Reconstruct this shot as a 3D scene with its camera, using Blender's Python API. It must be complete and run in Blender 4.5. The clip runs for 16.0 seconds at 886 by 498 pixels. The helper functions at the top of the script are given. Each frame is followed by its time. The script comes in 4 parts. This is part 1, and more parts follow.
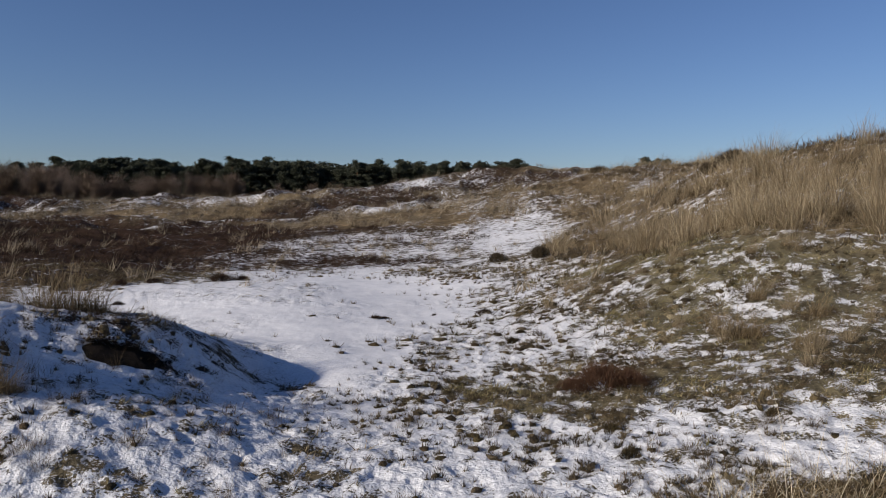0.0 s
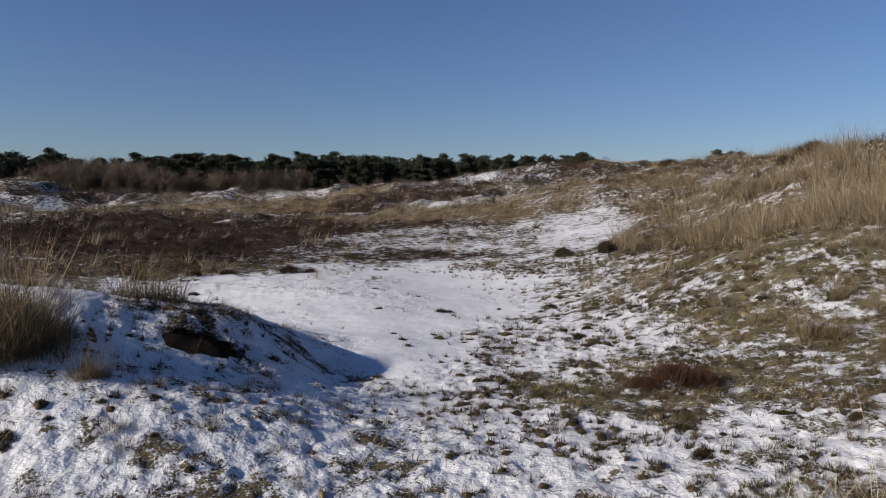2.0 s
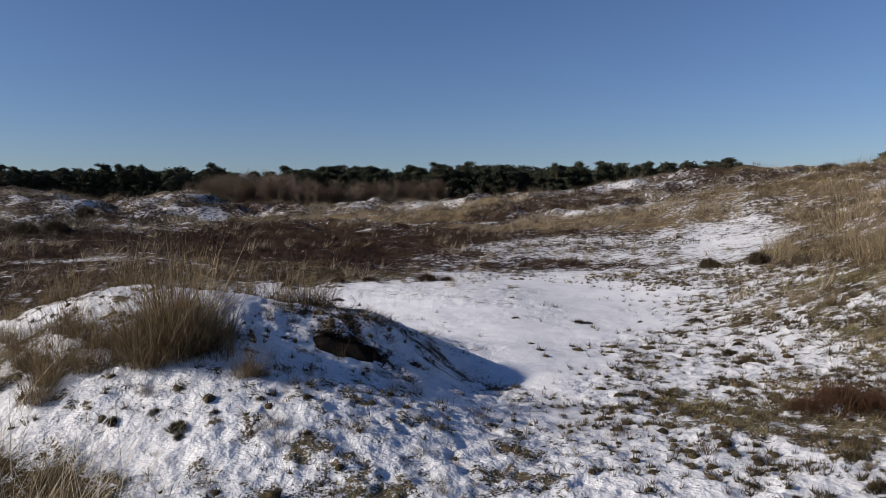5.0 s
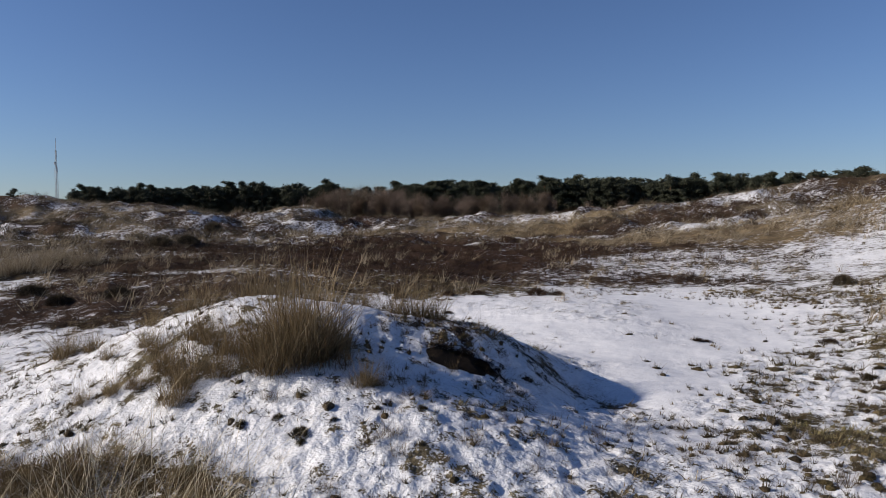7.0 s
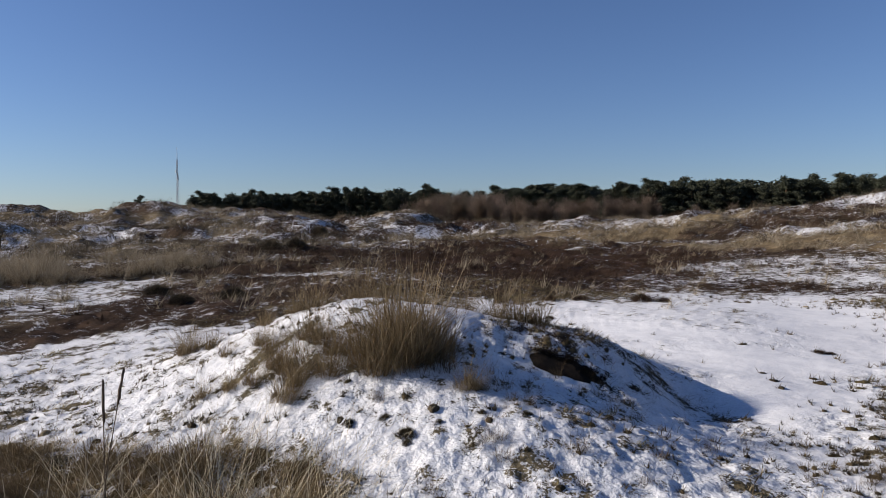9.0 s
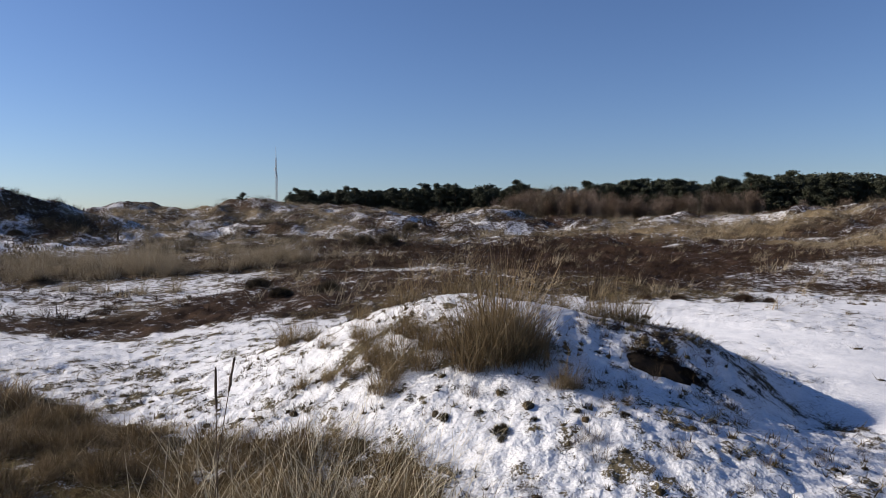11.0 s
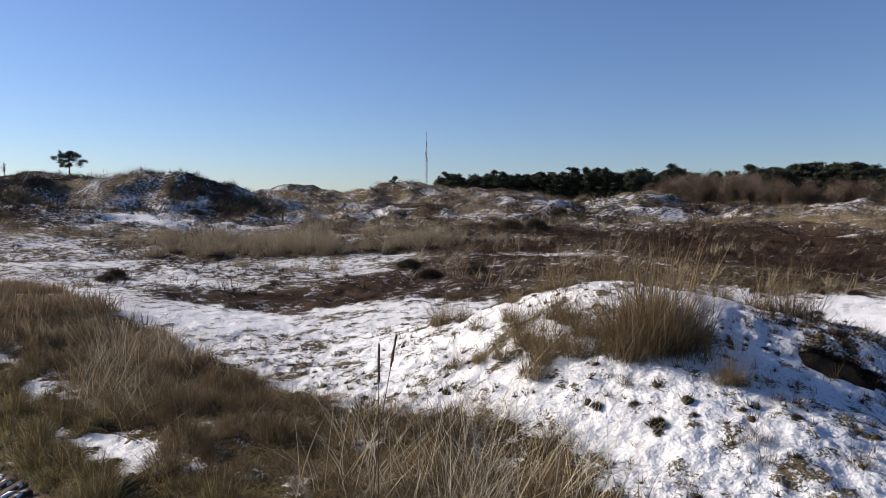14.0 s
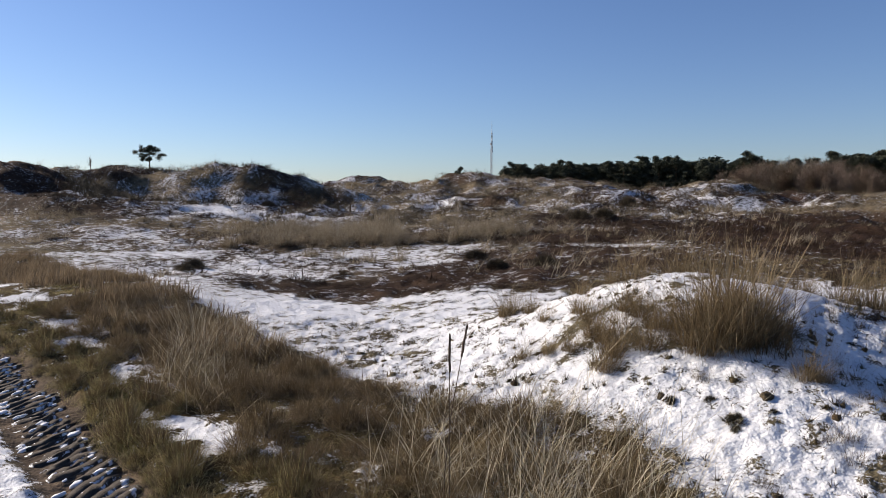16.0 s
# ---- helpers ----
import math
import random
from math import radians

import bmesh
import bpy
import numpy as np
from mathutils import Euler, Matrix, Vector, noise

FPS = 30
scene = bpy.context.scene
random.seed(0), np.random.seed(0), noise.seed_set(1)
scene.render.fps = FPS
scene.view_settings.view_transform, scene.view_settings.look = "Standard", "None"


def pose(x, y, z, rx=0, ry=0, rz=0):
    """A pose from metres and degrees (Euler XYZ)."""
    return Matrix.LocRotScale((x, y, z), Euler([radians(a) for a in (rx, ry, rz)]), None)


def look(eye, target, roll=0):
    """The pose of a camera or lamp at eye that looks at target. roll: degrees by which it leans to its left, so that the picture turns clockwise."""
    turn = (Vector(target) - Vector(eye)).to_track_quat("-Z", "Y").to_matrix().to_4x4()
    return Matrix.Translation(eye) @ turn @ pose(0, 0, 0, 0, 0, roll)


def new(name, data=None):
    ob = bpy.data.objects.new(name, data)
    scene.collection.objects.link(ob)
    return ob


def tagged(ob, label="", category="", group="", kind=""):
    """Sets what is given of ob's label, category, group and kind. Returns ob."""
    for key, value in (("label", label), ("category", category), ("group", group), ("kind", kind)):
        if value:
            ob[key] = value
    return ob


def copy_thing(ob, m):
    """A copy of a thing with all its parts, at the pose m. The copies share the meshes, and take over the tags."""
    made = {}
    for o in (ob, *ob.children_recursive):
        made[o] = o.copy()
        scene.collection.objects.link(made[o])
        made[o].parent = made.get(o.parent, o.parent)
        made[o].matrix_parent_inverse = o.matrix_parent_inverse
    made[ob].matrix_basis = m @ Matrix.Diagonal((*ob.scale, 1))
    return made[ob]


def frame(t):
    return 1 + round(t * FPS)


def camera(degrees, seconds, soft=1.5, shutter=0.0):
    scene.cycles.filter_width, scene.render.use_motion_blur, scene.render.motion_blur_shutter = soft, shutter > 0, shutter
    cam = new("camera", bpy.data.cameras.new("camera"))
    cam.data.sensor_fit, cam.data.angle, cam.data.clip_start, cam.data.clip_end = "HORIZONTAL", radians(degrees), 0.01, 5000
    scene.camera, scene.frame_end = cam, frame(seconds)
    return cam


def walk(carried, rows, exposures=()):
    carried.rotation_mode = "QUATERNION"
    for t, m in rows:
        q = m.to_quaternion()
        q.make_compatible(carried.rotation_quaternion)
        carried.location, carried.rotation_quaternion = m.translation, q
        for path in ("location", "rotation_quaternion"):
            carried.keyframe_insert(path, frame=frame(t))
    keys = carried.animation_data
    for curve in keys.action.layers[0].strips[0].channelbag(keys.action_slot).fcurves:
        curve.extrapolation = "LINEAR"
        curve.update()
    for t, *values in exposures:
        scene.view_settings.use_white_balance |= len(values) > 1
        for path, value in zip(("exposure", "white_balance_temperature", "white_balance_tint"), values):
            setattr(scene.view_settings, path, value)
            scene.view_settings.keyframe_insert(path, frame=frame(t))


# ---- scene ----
cam = camera(65.0, 16.0, soft=0.9)
rows = [
    (0.0, 0.00, -3.72, -0.20),
    (0.5, 1.00, -3.80, -0.23),
    (1.0, 2.16, -4.02, -0.24),
    (1.5, 3.36, -4.18, -0.16),
    (2.0, 5.24, -4.22, -0.21),
    (2.5, 6.45, -4.10, -0.23),
    (3.0, 8.14, -3.93, -0.22),
    (5.5, 18.58, -3.15, 0.11),
    (6.0, 20.98, -2.72, 0.07),
    (6.5, 22.93, -2.48, 0.26),
    (7.0, 25.04, -2.31, 0.33),
    (7.5, 27.24, -2.08, 0.54),
    (8.0, 29.11, -1.89, 0.49),
    (8.5, 30.94, -1.88, 0.72),
    (9.0, 33.18, -1.91, 0.36),
    (11.5, 42.28, -2.45, -0.03),
    (12.0, 43.99, -2.85, -0.50),
    (12.5, 45.64, -3.16, -0.19),
    (13.0, 47.99, -3.28, -0.04),
    (13.5, 50.37, -3.41, -0.07),
    (14.0, 52.61, -3.50, -0.38),
    (14.5, 54.08, -3.65, -0.39),
    (15.0, 55.64, -4.25, -0.41),
    (15.5, 56.88, -4.77, -0.12),
    (16.0, 57.97, -4.30, -0.10),
]
ARM = 0.29   # the camera is held out and swings round the one who holds it
walk(cam, [(t, pose(-math.sin(radians(yaw)) * ARM, math.cos(radians(yaw)) * ARM, 1.65, 90 + pitch, roll, yaw)) for t, yaw, pitch, roll in rows],
     exposures=[(0.0, 0.25, 6350, 12), (6.0, 0.38, 6350, 12), (11.0, 0.69, 6400, 12), (16.0, 0.85, 6550, 12)])

# ---- world and sun ----
SUN_SIDE, SUN_UP = 120.0, 24.5   # degrees to the left of the first view; degrees above the horizon
world = bpy.data.worlds.new("winter_sky")
scene.world = world
world.use_nodes = True
wn = world.node_tree
sky = wn.nodes.new("ShaderNodeTexSky")
sky.sky_type, sky.sun_disc = "NISHITA", False
sky.sun_elevation, sky.sun_rotation = radians(SUN_UP), radians(-SUN_SIDE)
sky.altitude, sky.air_density, sky.dust_density, sky.ozone_density = 0, 1.0, 0.18, 3.0
hue = wn.nodes.new("ShaderNodeMix")
hue.data_type, hue.blend_type = "RGBA", "MULTIPLY"
hue.inputs["Factor"].default_value, hue.inputs["B"].default_value = 1.0, (0.83, 0.915, 1.155, 1)
wn.links.new(sky.outputs["Color"], hue.inputs["A"])
wn.links.new(hue.outputs["Result"], wn.nodes["Background"].inputs["Color"])
wn.nodes["Background"].inputs["Strength"].default_value = 0.055
sun = new("sun", bpy.data.lights.new("sun", "SUN"))
sun.data.energy, sun.data.angle, sun.data.color = 4.4, radians(0.53), (1.0, 0.90, 0.76)
sa, se = radians(SUN_SIDE), radians(SUN_UP)
sun.matrix_world = look((-math.sin(sa) * math.cos(se) * 100, math.cos(sa) * math.cos(se) * 100, math.sin(se) * 100), (0, 0, 0))


# ---- materials ----
def material(name, rough_value=0.9):
    m = bpy.data.materials.new(name)
    m.use_nodes = True
    m.node_tree.nodes["Principled BSDF"].inputs["Roughness"].default_value = rough_value
    m.node_tree.nodes["Principled BSDF"].inputs["Specular IOR Level"].default_value = 0.12
    return m


def noise_node(nt, scale, detail=4.0, roughness=0.6):
    co = nt.nodes.new("ShaderNodeTexCoord")
    n = nt.nodes.new("ShaderNodeTexNoise")
    n.inputs["Scale"].default_value, n.inputs["Detail"].default_value, n.inputs["Roughness"].default_value = scale, detail, roughness
    nt.links.new(co.outputs["Object"], n.inputs["Vector"])
    return n.outputs["Fac"]


def ramp_node(nt, fac, stops):
    r = nt.nodes.new("ShaderNodeValToRGB")
    e = r.color_ramp.elements
    while len(e) < len(stops):
        e.new(0.5)
    for slot, (at, colour) in zip(e, stops):
        slot.position, slot.color = at, (*colour, 1)
    nt.links.new(fac, r.inputs["Fac"])
    return r.outputs["Color"]


def mix_node(nt, fac, a, b, blend="MIX"):
    n = nt.nodes.new("ShaderNodeMix")
    n.data_type, n.blend_type = "RGBA", blend
    for socket, value in ((n.inputs["Factor"], fac), (n.inputs["A"], a), (n.inputs["B"], b)):
        if isinstance(value, (float, tuple)):
            socket.default_value = value if isinstance(value, float) else (*value, 1)
        else:
            nt.links.new(value, socket)
    return n.outputs["Result"]


def value_node(nt, operation, a, b):
    n = nt.nodes.new("ShaderNodeMath")
    n.operation = operation
    for socket, value in ((n.inputs[0], a), (n.inputs[1], b)):
        if isinstance(value, (int, float)):
            socket.default_value = value
        else:
            nt.links.new(value, socket)
    return n.outputs[0]


def bump_node(nt, height, strength, distance):
    b = nt.nodes.new("ShaderNodeBump")
    b.inputs["Strength"].default_value, b.inputs["Distance"].default_value = strength, distance
    nt.links.new(height, b.inputs["Height"])
    nt.links.new(b.outputs["Normal"], nt.nodes["Principled BSDF"].inputs["Normal"])


def plant_material(name, colours, scale=1.3, see_through=0.0, grainy=0.0):
    """Leaves, straw or twigs: the tint changes from piece to piece and slowly over the ground."""
    m = material(name, 0.75)
    nt = m.node_tree
    geo = nt.nodes.new("ShaderNodeNewGeometry")
    tint = ramp_node(nt, geo.outputs["Random Per Island"], [(i / (len(colours) - 1), c) for i, c in enumerate(colours)])
    slow = ramp_node(nt, noise_node(nt, scale, 3.0), [(0.3, (0.62, 0.60, 0.56)), (0.7, (1.2, 1.16, 1.08))])
    col = mix_node(nt, 1.0, tint, slow, "MULTIPLY")
    if grainy:
        specks = noise_node(nt, 55.0, 4.0, 0.75)
        tufts = noise_node(nt, 9.0, 4.0, 0.7)
        col = mix_node(nt, 1.0, col, ramp_node(nt, specks, [(0.32, (0.35, 0.33, 0.32)), (0.5, (0.95, 0.95, 0.95)), (0.68, (1.9, 1.8, 1.65))]), "MULTIPLY")
        col = mix_node(nt, 1.0, col, ramp_node(nt, tufts, [(0.35, (0.6, 0.6, 0.6)), (0.65, (1.4, 1.35, 1.3))]), "MULTIPLY")
        bump_node(nt, value_node(nt, "ADD", specks, tufts), 1.0, grainy)
    nt.links.new(col, nt.nodes["Principled BSDF"].inputs["Base Color"])
    if see_through:
        tr = nt.nodes.new("ShaderNodeBsdfTranslucent")
        nt.links.new(col, tr.inputs["Color"])
        ms = nt.nodes.new("ShaderNodeMixShader")
        ms.inputs["Fac"].default_value = see_through
        nt.links.new(nt.nodes["Principled BSDF"].outputs[0], ms.inputs[1])
        nt.links.new(tr.outputs[0], ms.inputs[2])
        nt.links.new(ms.outputs[0], nt.nodes["Material Output"].inputs["Surface"])
    return m


M_STRAW = plant_material("marram_straw", [(0.20, 0.153, 0.096), (0.345, 0.278, 0.184), (0.54, 0.465, 0.335), (0.265, 0.208, 0.133), (0.12, 0.09, 0.058)], 0.8, 0.25)
M_SHAG = plant_material("brown_marram", [(0.12, 0.085, 0.05), (0.24, 0.18, 0.105), (0.40, 0.33, 0.22), (0.18, 0.13, 0.075), (0.30, 0.235, 0.14)], 1.2, 0.2)
M_GREYGRASS = plant_material("greyed_marram", [(0.145, 0.118, 0.085), (0.29, 0.243, 0.178), (0.50, 0.44, 0.34), (0.205, 0.168, 0.12)], 0.5, 0.2)
M_STRIP = plant_material("verge_grass_straw", [(0.16, 0.122, 0.076), (0.27, 0.212, 0.135), (0.46, 0.40, 0.29), (0.20, 0.162, 0.092), (0.31, 0.24, 0.15), (0.14, 0.102, 0.06)], 1.6, 0.3)
M_BROWNGRASS = plant_material("brown_grass", [(0.10, 0.075, 0.052), (0.18, 0.137, 0.094), (0.31, 0.248, 0.172), (0.16, 0.121, 0.079)], 1.1, 0.3)
M_PALE = plant_material("bleached_stalk", [(0.52, 0.46, 0.34), (0.66, 0.61, 0.48)], 1.1, 0.2)
M_OLIVE = plant_material("olive_grass", [(0.10, 0.09, 0.042), (0.20, 0.185, 0.085), (0.31, 0.27, 0.14), (0.38, 0.32, 0.20), (0.19, 0.18, 0.075)], 1.3, 0.35)
M_THATCH = plant_material("dead_thatch", [(0.095, 0.07, 0.041), (0.17, 0.128, 0.076)], 2.0, 0.25)
M_HEATH = plant_material("winter_heather", [(0.040, 0.026, 0.018), (0.066, 0.042, 0.029), (0.10, 0.066, 0.046)], 0.5, 0.0, 0.05)
M_HEATHER = plant_material("red_brown_heather", [(0.055, 0.030, 0.020), (0.095, 0.050, 0.032), (0.13, 0.078, 0.05)], 2.0)
M_SCRUB = plant_material("dark_scrub", [(0.058, 0.047, 0.033), (0.098, 0.081, 0.057), (0.165, 0.138, 0.098)], 1.0, 0.0, 0.03)
# peat, coloured near black to hold the shade inside a recess
M_SHADED_PEAT = material("shade_blackened_peat", 0.95)
pt = M_SHADED_PEAT.node_tree
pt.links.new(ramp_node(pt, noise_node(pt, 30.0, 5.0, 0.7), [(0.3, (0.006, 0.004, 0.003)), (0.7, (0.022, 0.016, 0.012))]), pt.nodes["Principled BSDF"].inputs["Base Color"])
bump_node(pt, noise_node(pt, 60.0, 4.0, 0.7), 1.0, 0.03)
M_MOSS = plant_material("moss_cushion", [(0.05, 0.042, 0.022), (0.09, 0.076, 0.04), (0.07, 0.052, 0.032), (0.13, 0.11, 0.066)], 3.0, 0.0, 0.02)
M_LICHEN = plant_material("grey_lichen_tussock", [(0.06, 0.045, 0.028), (0.15, 0.12, 0.07), (0.30, 0.27, 0.19), (0.10, 0.085, 0.05), (0.24, 0.19, 0.11)], 2.0, 0.0, 0.02)
M_NEEDLE = plant_material("pine_needles", [(0.050, 0.057, 0.042), (0.060, 0.068, 0.049), (0.072, 0.080, 0.057)], 0.1)
M_BARK = plant_material("pine_bark", [(0.10, 0.065, 0.04), (0.14, 0.09, 0.06)], 1.0)
M_TWIG = plant_material("bare_twigs", [(0.20, 0.158, 0.136), (0.27, 0.216, 0.188), (0.35, 0.288, 0.25)], 0.08)
M_GREYBARK = plant_material("grey_bark", [(0.22, 0.19, 0.16), (0.30, 0.27, 0.23)], 0.4)
M_STAKE = plant_material("weathered_stake_wood", [(0.09, 0.065, 0.045), (0.13, 0.10, 0.075)], 9.0)
M_SNOW = material("clean_snow", 0.85)
st = M_SNOW.node_tree
st.links.new(ramp_node(st, noise_node(st, 12.0, 4.0), [(0.3, (0.64, 0.65, 0.68)), (0.7, (0.78, 0.78, 0.80))]), st.nodes["Principled BSDF"].inputs["Base Color"])
bump_node(st, noise_node(st, 60.0, 3.0), 0.5, 0.01)
M_SEED = plant_material("dark_seed_spike", [(0.075, 0.053, 0.04), (0.12, 0.088, 0.066)], 40.0)
M_STEEL = material("galvanised_steel", 0.5)
M_STEEL.node_tree.nodes["Principled BSDF"].inputs["Base Color"].default_value = (0.35, 0.36, 0.38, 1)
M_STEEL.node_tree.nodes["Principled BSDF"].inputs["Metallic"].default_value = 0.6

M_GROUND = material("snowy_dune_ground", 0.9)
nt = M_GROUND.node_tree
nt.nodes["Principled BSDF"].inputs["Specular IOR Level"].default_value = 0.03
at_snow = nt.nodes.new("ShaderNodeAttribute")
at_snow.attribute_name = "snow"
at_ruffle = nt.nodes.new("ShaderNodeAttribute")
at_ruffle.attribute_name = "ruffle"
at_growth = nt.nodes.new("ShaderNodeAttribute")
at_growth.attribute_name = "growth"
fine = noise_node(nt, 14.0, 5.0, 0.65)
speck = noise_node(nt, 60.0, 3.0, 0.6)
edge = value_node(nt, "ADD", at_snow.outputs["Fac"], value_node(nt, "MULTIPLY", value_node(nt, "SUBTRACT", fine, 0.5), 0.7))
edge = value_node(nt, "ADD", edge, value_node(nt, "MULTIPLY", value_node(nt, "SUBTRACT", speck, 0.5), value_node(nt, "ADD", 0.3, value_node(nt, "MULTIPLY", at_ruffle.outputs["Fac"], 0.9))))
scatter_noise = noise_node(nt, 5.0, 6.0, 0.72)
edge = value_node(nt, "ADD", edge, value_node(nt, "MULTIPLY", value_node(nt, "SUBTRACT", scatter_noise, 0.5), value_node(nt, "ADD", 0.3, value_node(nt, "MULTIPLY", at_ruffle.outputs["Fac"], 1.8))))
mask = ramp_node(nt, edge, [(0.42, (0, 0, 0)), (0.58, (1, 1, 1))])
litter = ramp_node(nt, noise_node(nt, 25.0, 5.0, 0.7), [(0.25, (0.45, 0.42, 0.40)), (0.5, (0.95, 0.92, 0.9)), (0.78, (1.55, 1.5, 1.4))])
earth = mix_node(nt, 1.0, at_growth.outputs["Color"], litter, "MULTIPLY")
earth = mix_node(nt, 1.0, earth, ramp_node(nt, noise_node(nt, 2.2, 5.0, 0.7), [(0.3, (0.5, 0.48, 0.46)), (0.5, (0.95, 0.95, 0.95)), (0.72, (1.7, 1.62, 1.45))]), "MULTIPLY")
white = ramp_node(nt, noise_node(nt, 3.0, 5.0, 0.6), [(0.3, (0.62, 0.63, 0.66)), (0.7, (0.76, 0.76, 0.775))])
grit = ramp_node(nt, noise_node(nt, 42.0, 5.0, 0.75), [(0.30, (0.55, 0.54, 0.54)), (0.45, (0.92, 0.92, 0.92)), (0.6, (1.03, 1.03, 1.03))])
white = mix_node(nt, value_node(nt, "ADD", 0.45, value_node(nt, "MULTIPLY", at_ruffle.outputs["Fac"], 0.55)), white, mix_node(nt, 1.0, white, grit, "MULTIPLY"))
nt.links.new(mix_node(nt, mask, earth, white), nt.nodes["Principled BSDF"].inputs["Base Color"])
relief = value_node(nt, "ADD", value_node(nt, "MULTIPLY", noise_node(nt, 8.0, 3.0, 0.5), 0.8), value_node(nt, "MULTIPLY", noise_node(nt, 35.0, 3.0, 0.6), 0.40))
relief = value_node(nt, "ADD", relief, value_node(nt, "MULTIPLY", mask, 0.12))
bump_node(nt, relief, 0.6, 0.05)
nt.links.new(value_node(nt, "ADD", 0.22, value_node(nt, "MULTIPLY", at_ruffle.outputs["Fac"], 0.6)), nt.nodes["Bump"].inputs["Strength"])


# ---- land begin ----
DUNES = []


def dune(cx, cy, height, along, across, turn):
    """A rounded hill of snow-dusted sand: centre, height, half widths, and the turn of its long side in degrees."""
    DUNES.append((cx, cy, height, along, across, math.radians(turn)))


def lattice(ix, iy, seed):
    h = (ix.astype(np.int64) * 374761393 + iy.astype(np.int64) * 668265263 + seed * 1442695041) & 0x7FFFFFFF
    h = ((h ^ (h >> 13)) * 1274126177) & 0x7FFFFFFF
    return ((h ^ (h >> 16)) & 0xFFFF) / 65535.0


def grain(x, y, size, seed=0):
    """Smooth value noise from 0 to 1 with cells of that size."""
    u, v = x / size, y / size
    i, j = np.floor(u), np.floor(v)
    a, b = u - i, v - j
    a, b = a * a * (3 - 2 * a), b * b * (3 - 2 * b)
    n00, n10 = lattice(i, j, seed), lattice(i + 1, j, seed)
    n01, n11 = lattice(i, j + 1, seed), lattice(i + 1, j + 1, seed)
    return (n00 * (1 - a) + n10 * a) * (1 - b) + (n01 * (1 - a) + n11 * a) * b


def rough(x, y, size, seed=0, octaves=3, keep=0.5):
    """Several sizes of noise laid over one another, about 0 to 1."""
    total, weight, amount = 0.0, 1.0, 0.0
    for k in range(octaves):
        c, s = math.cos(0.9 * k + 0.4), math.sin(0.9 * k + 0.4)
        total = total + weight * grain(c * x - s * y, s * x + c * y, size / 2 ** k, seed + k * 17)
        amount += weight
        weight *= keep
    return total / amount


def ramp(v, low, high):
    t = np.clip((v - low) / (high - low), 0, 1)
    return t * t * (3 - 2 * t)


# the mound beside the track, which ends in a steep nose
dune(-2.42, 6.85, 0.15, 0.6, 0.6, 0)
dune(-1.75, 6.95, -0.16, 0.6, 0.6, 0)
dune(-1.6, 6.2, -0.05, 0.5, 0.5, 0)
dune(-2.4, 6.2, 0.11, 0.7, 0.7, 0)
dune(-3.0, 6.5, 0.33, 1.0, 1.0, 0)
dune(-2.7, 5.3, -0.03, 0.9, 0.9, 0)
dune(-3.7, 5.6, 0.43, 1.2, 1.2, 0)
dune(-4.6, 5.2, 0.55, 1.3, 1.3, 0)
dune(-5.5, 4.9, 0.09, 1.3, 1.3, 0)
dune(-6.2, 5.4, 0.29, 1.2, 1.2, 0)
dune(-3.2, 4.2, 0.24, 1.0, 1.0, 0)
dune(-4.2, 4.2, 0.08, 1.0, 1.0, 0)
dune(-2.2, 4.2, 0.21, 1.0, 1.0, 0)
dune(-1.2, 5.2, -0.04, 1.0, 1.0, 0)
dune(-1.75, 5.0, 0.13, 0.9, 0.9, 0)
dune(-3.0, 7.6, 0.23, 1.0, 1.0, 0)
dune(-1.4, 7.9, 0.04, 0.8, 0.8, 0)
# the hollow and the dunes round it
dune(0.3, 7.5, -0.08, 2.4, 2.2, -2)
dune(1.9, 6.7, -0.09, 2.2, 2.0, -16)
dune(3.5, 5.5, 0.35, 2.2, 2.0, -33)
dune(6.4, 10.2, 1.07, 3.4, 3.2, -32)
dune(3.5, 11.5, 0.51, 3.4, 3.2, -17)
dune(0.4, 12.0, -0.55, 3.4, 3.2, -2)
dune(-2.7, 11.7, 0.34, 3.4, 3.2, 13)
dune(-6.0, 10.4, -0.39, 3.4, 3.2, 30)
dune(-8.8, 8.2, 0.32, 3.4, 3.2, 47)
dune(-10.8, 5.3, -0.33, 3.4, 3.2, 64)
dune(-11.9, 1.7, 0.37, 3.4, 3.2, 82)
dune(11.2, 16.6, 2.83, 5.5, 4.6, -34)
dune(6.5, 18.9, 0.46, 5.5, 4.6, -19)
dune(1.7, 19.9, -0.12, 5.5, 4.6, -5)
dune(-3.1, 19.8, -0.07, 5.5, 4.6, 9)
dune(-8.1, 18.3, -0.11, 5.5, 4.6, 24)
dune(-12.9, 15.3, 0.34, 5.5, 4.6, 40)
dune(-17.0, 10.6, -0.23, 5.5, 4.6, 58)
dune(-19.6, 4.2, -0.27, 5.5, 4.6, 78)
dune(20.1, 29.8, 2.05, 10.5, 9.0, -34)
dune(10.5, 34.4, 2.46, 10.5, 9.0, -17)
dune(0.6, 36.0, 0.51, 10.5, 9.0, -1)
dune(-8.7, 34.9, 0.08, 10.5, 9.0, 14)
dune(-18.0, 31.2, -0.01, 10.5, 9.0, 30)
dune(-26.3, 24.6, 0.73, 10.5, 9.0, 47)
dune(-32.9, 14.6, 0.01, 10.5, 9.0, 66)
dune(-36.0, 1.3, 0.33, 10.5, 9.0, 88)
dune(14.0, 56.3, 3.31, 16.0, 12.0, -14)
dune(7.5, 56.0, 0.70, 7.0, 8.0, 0)
dune(-2.0, 58.0, 1.65, 16.0, 12.0, 2)
dune(-17.9, 55.2, 1.34, 16.0, 12.0, 18)
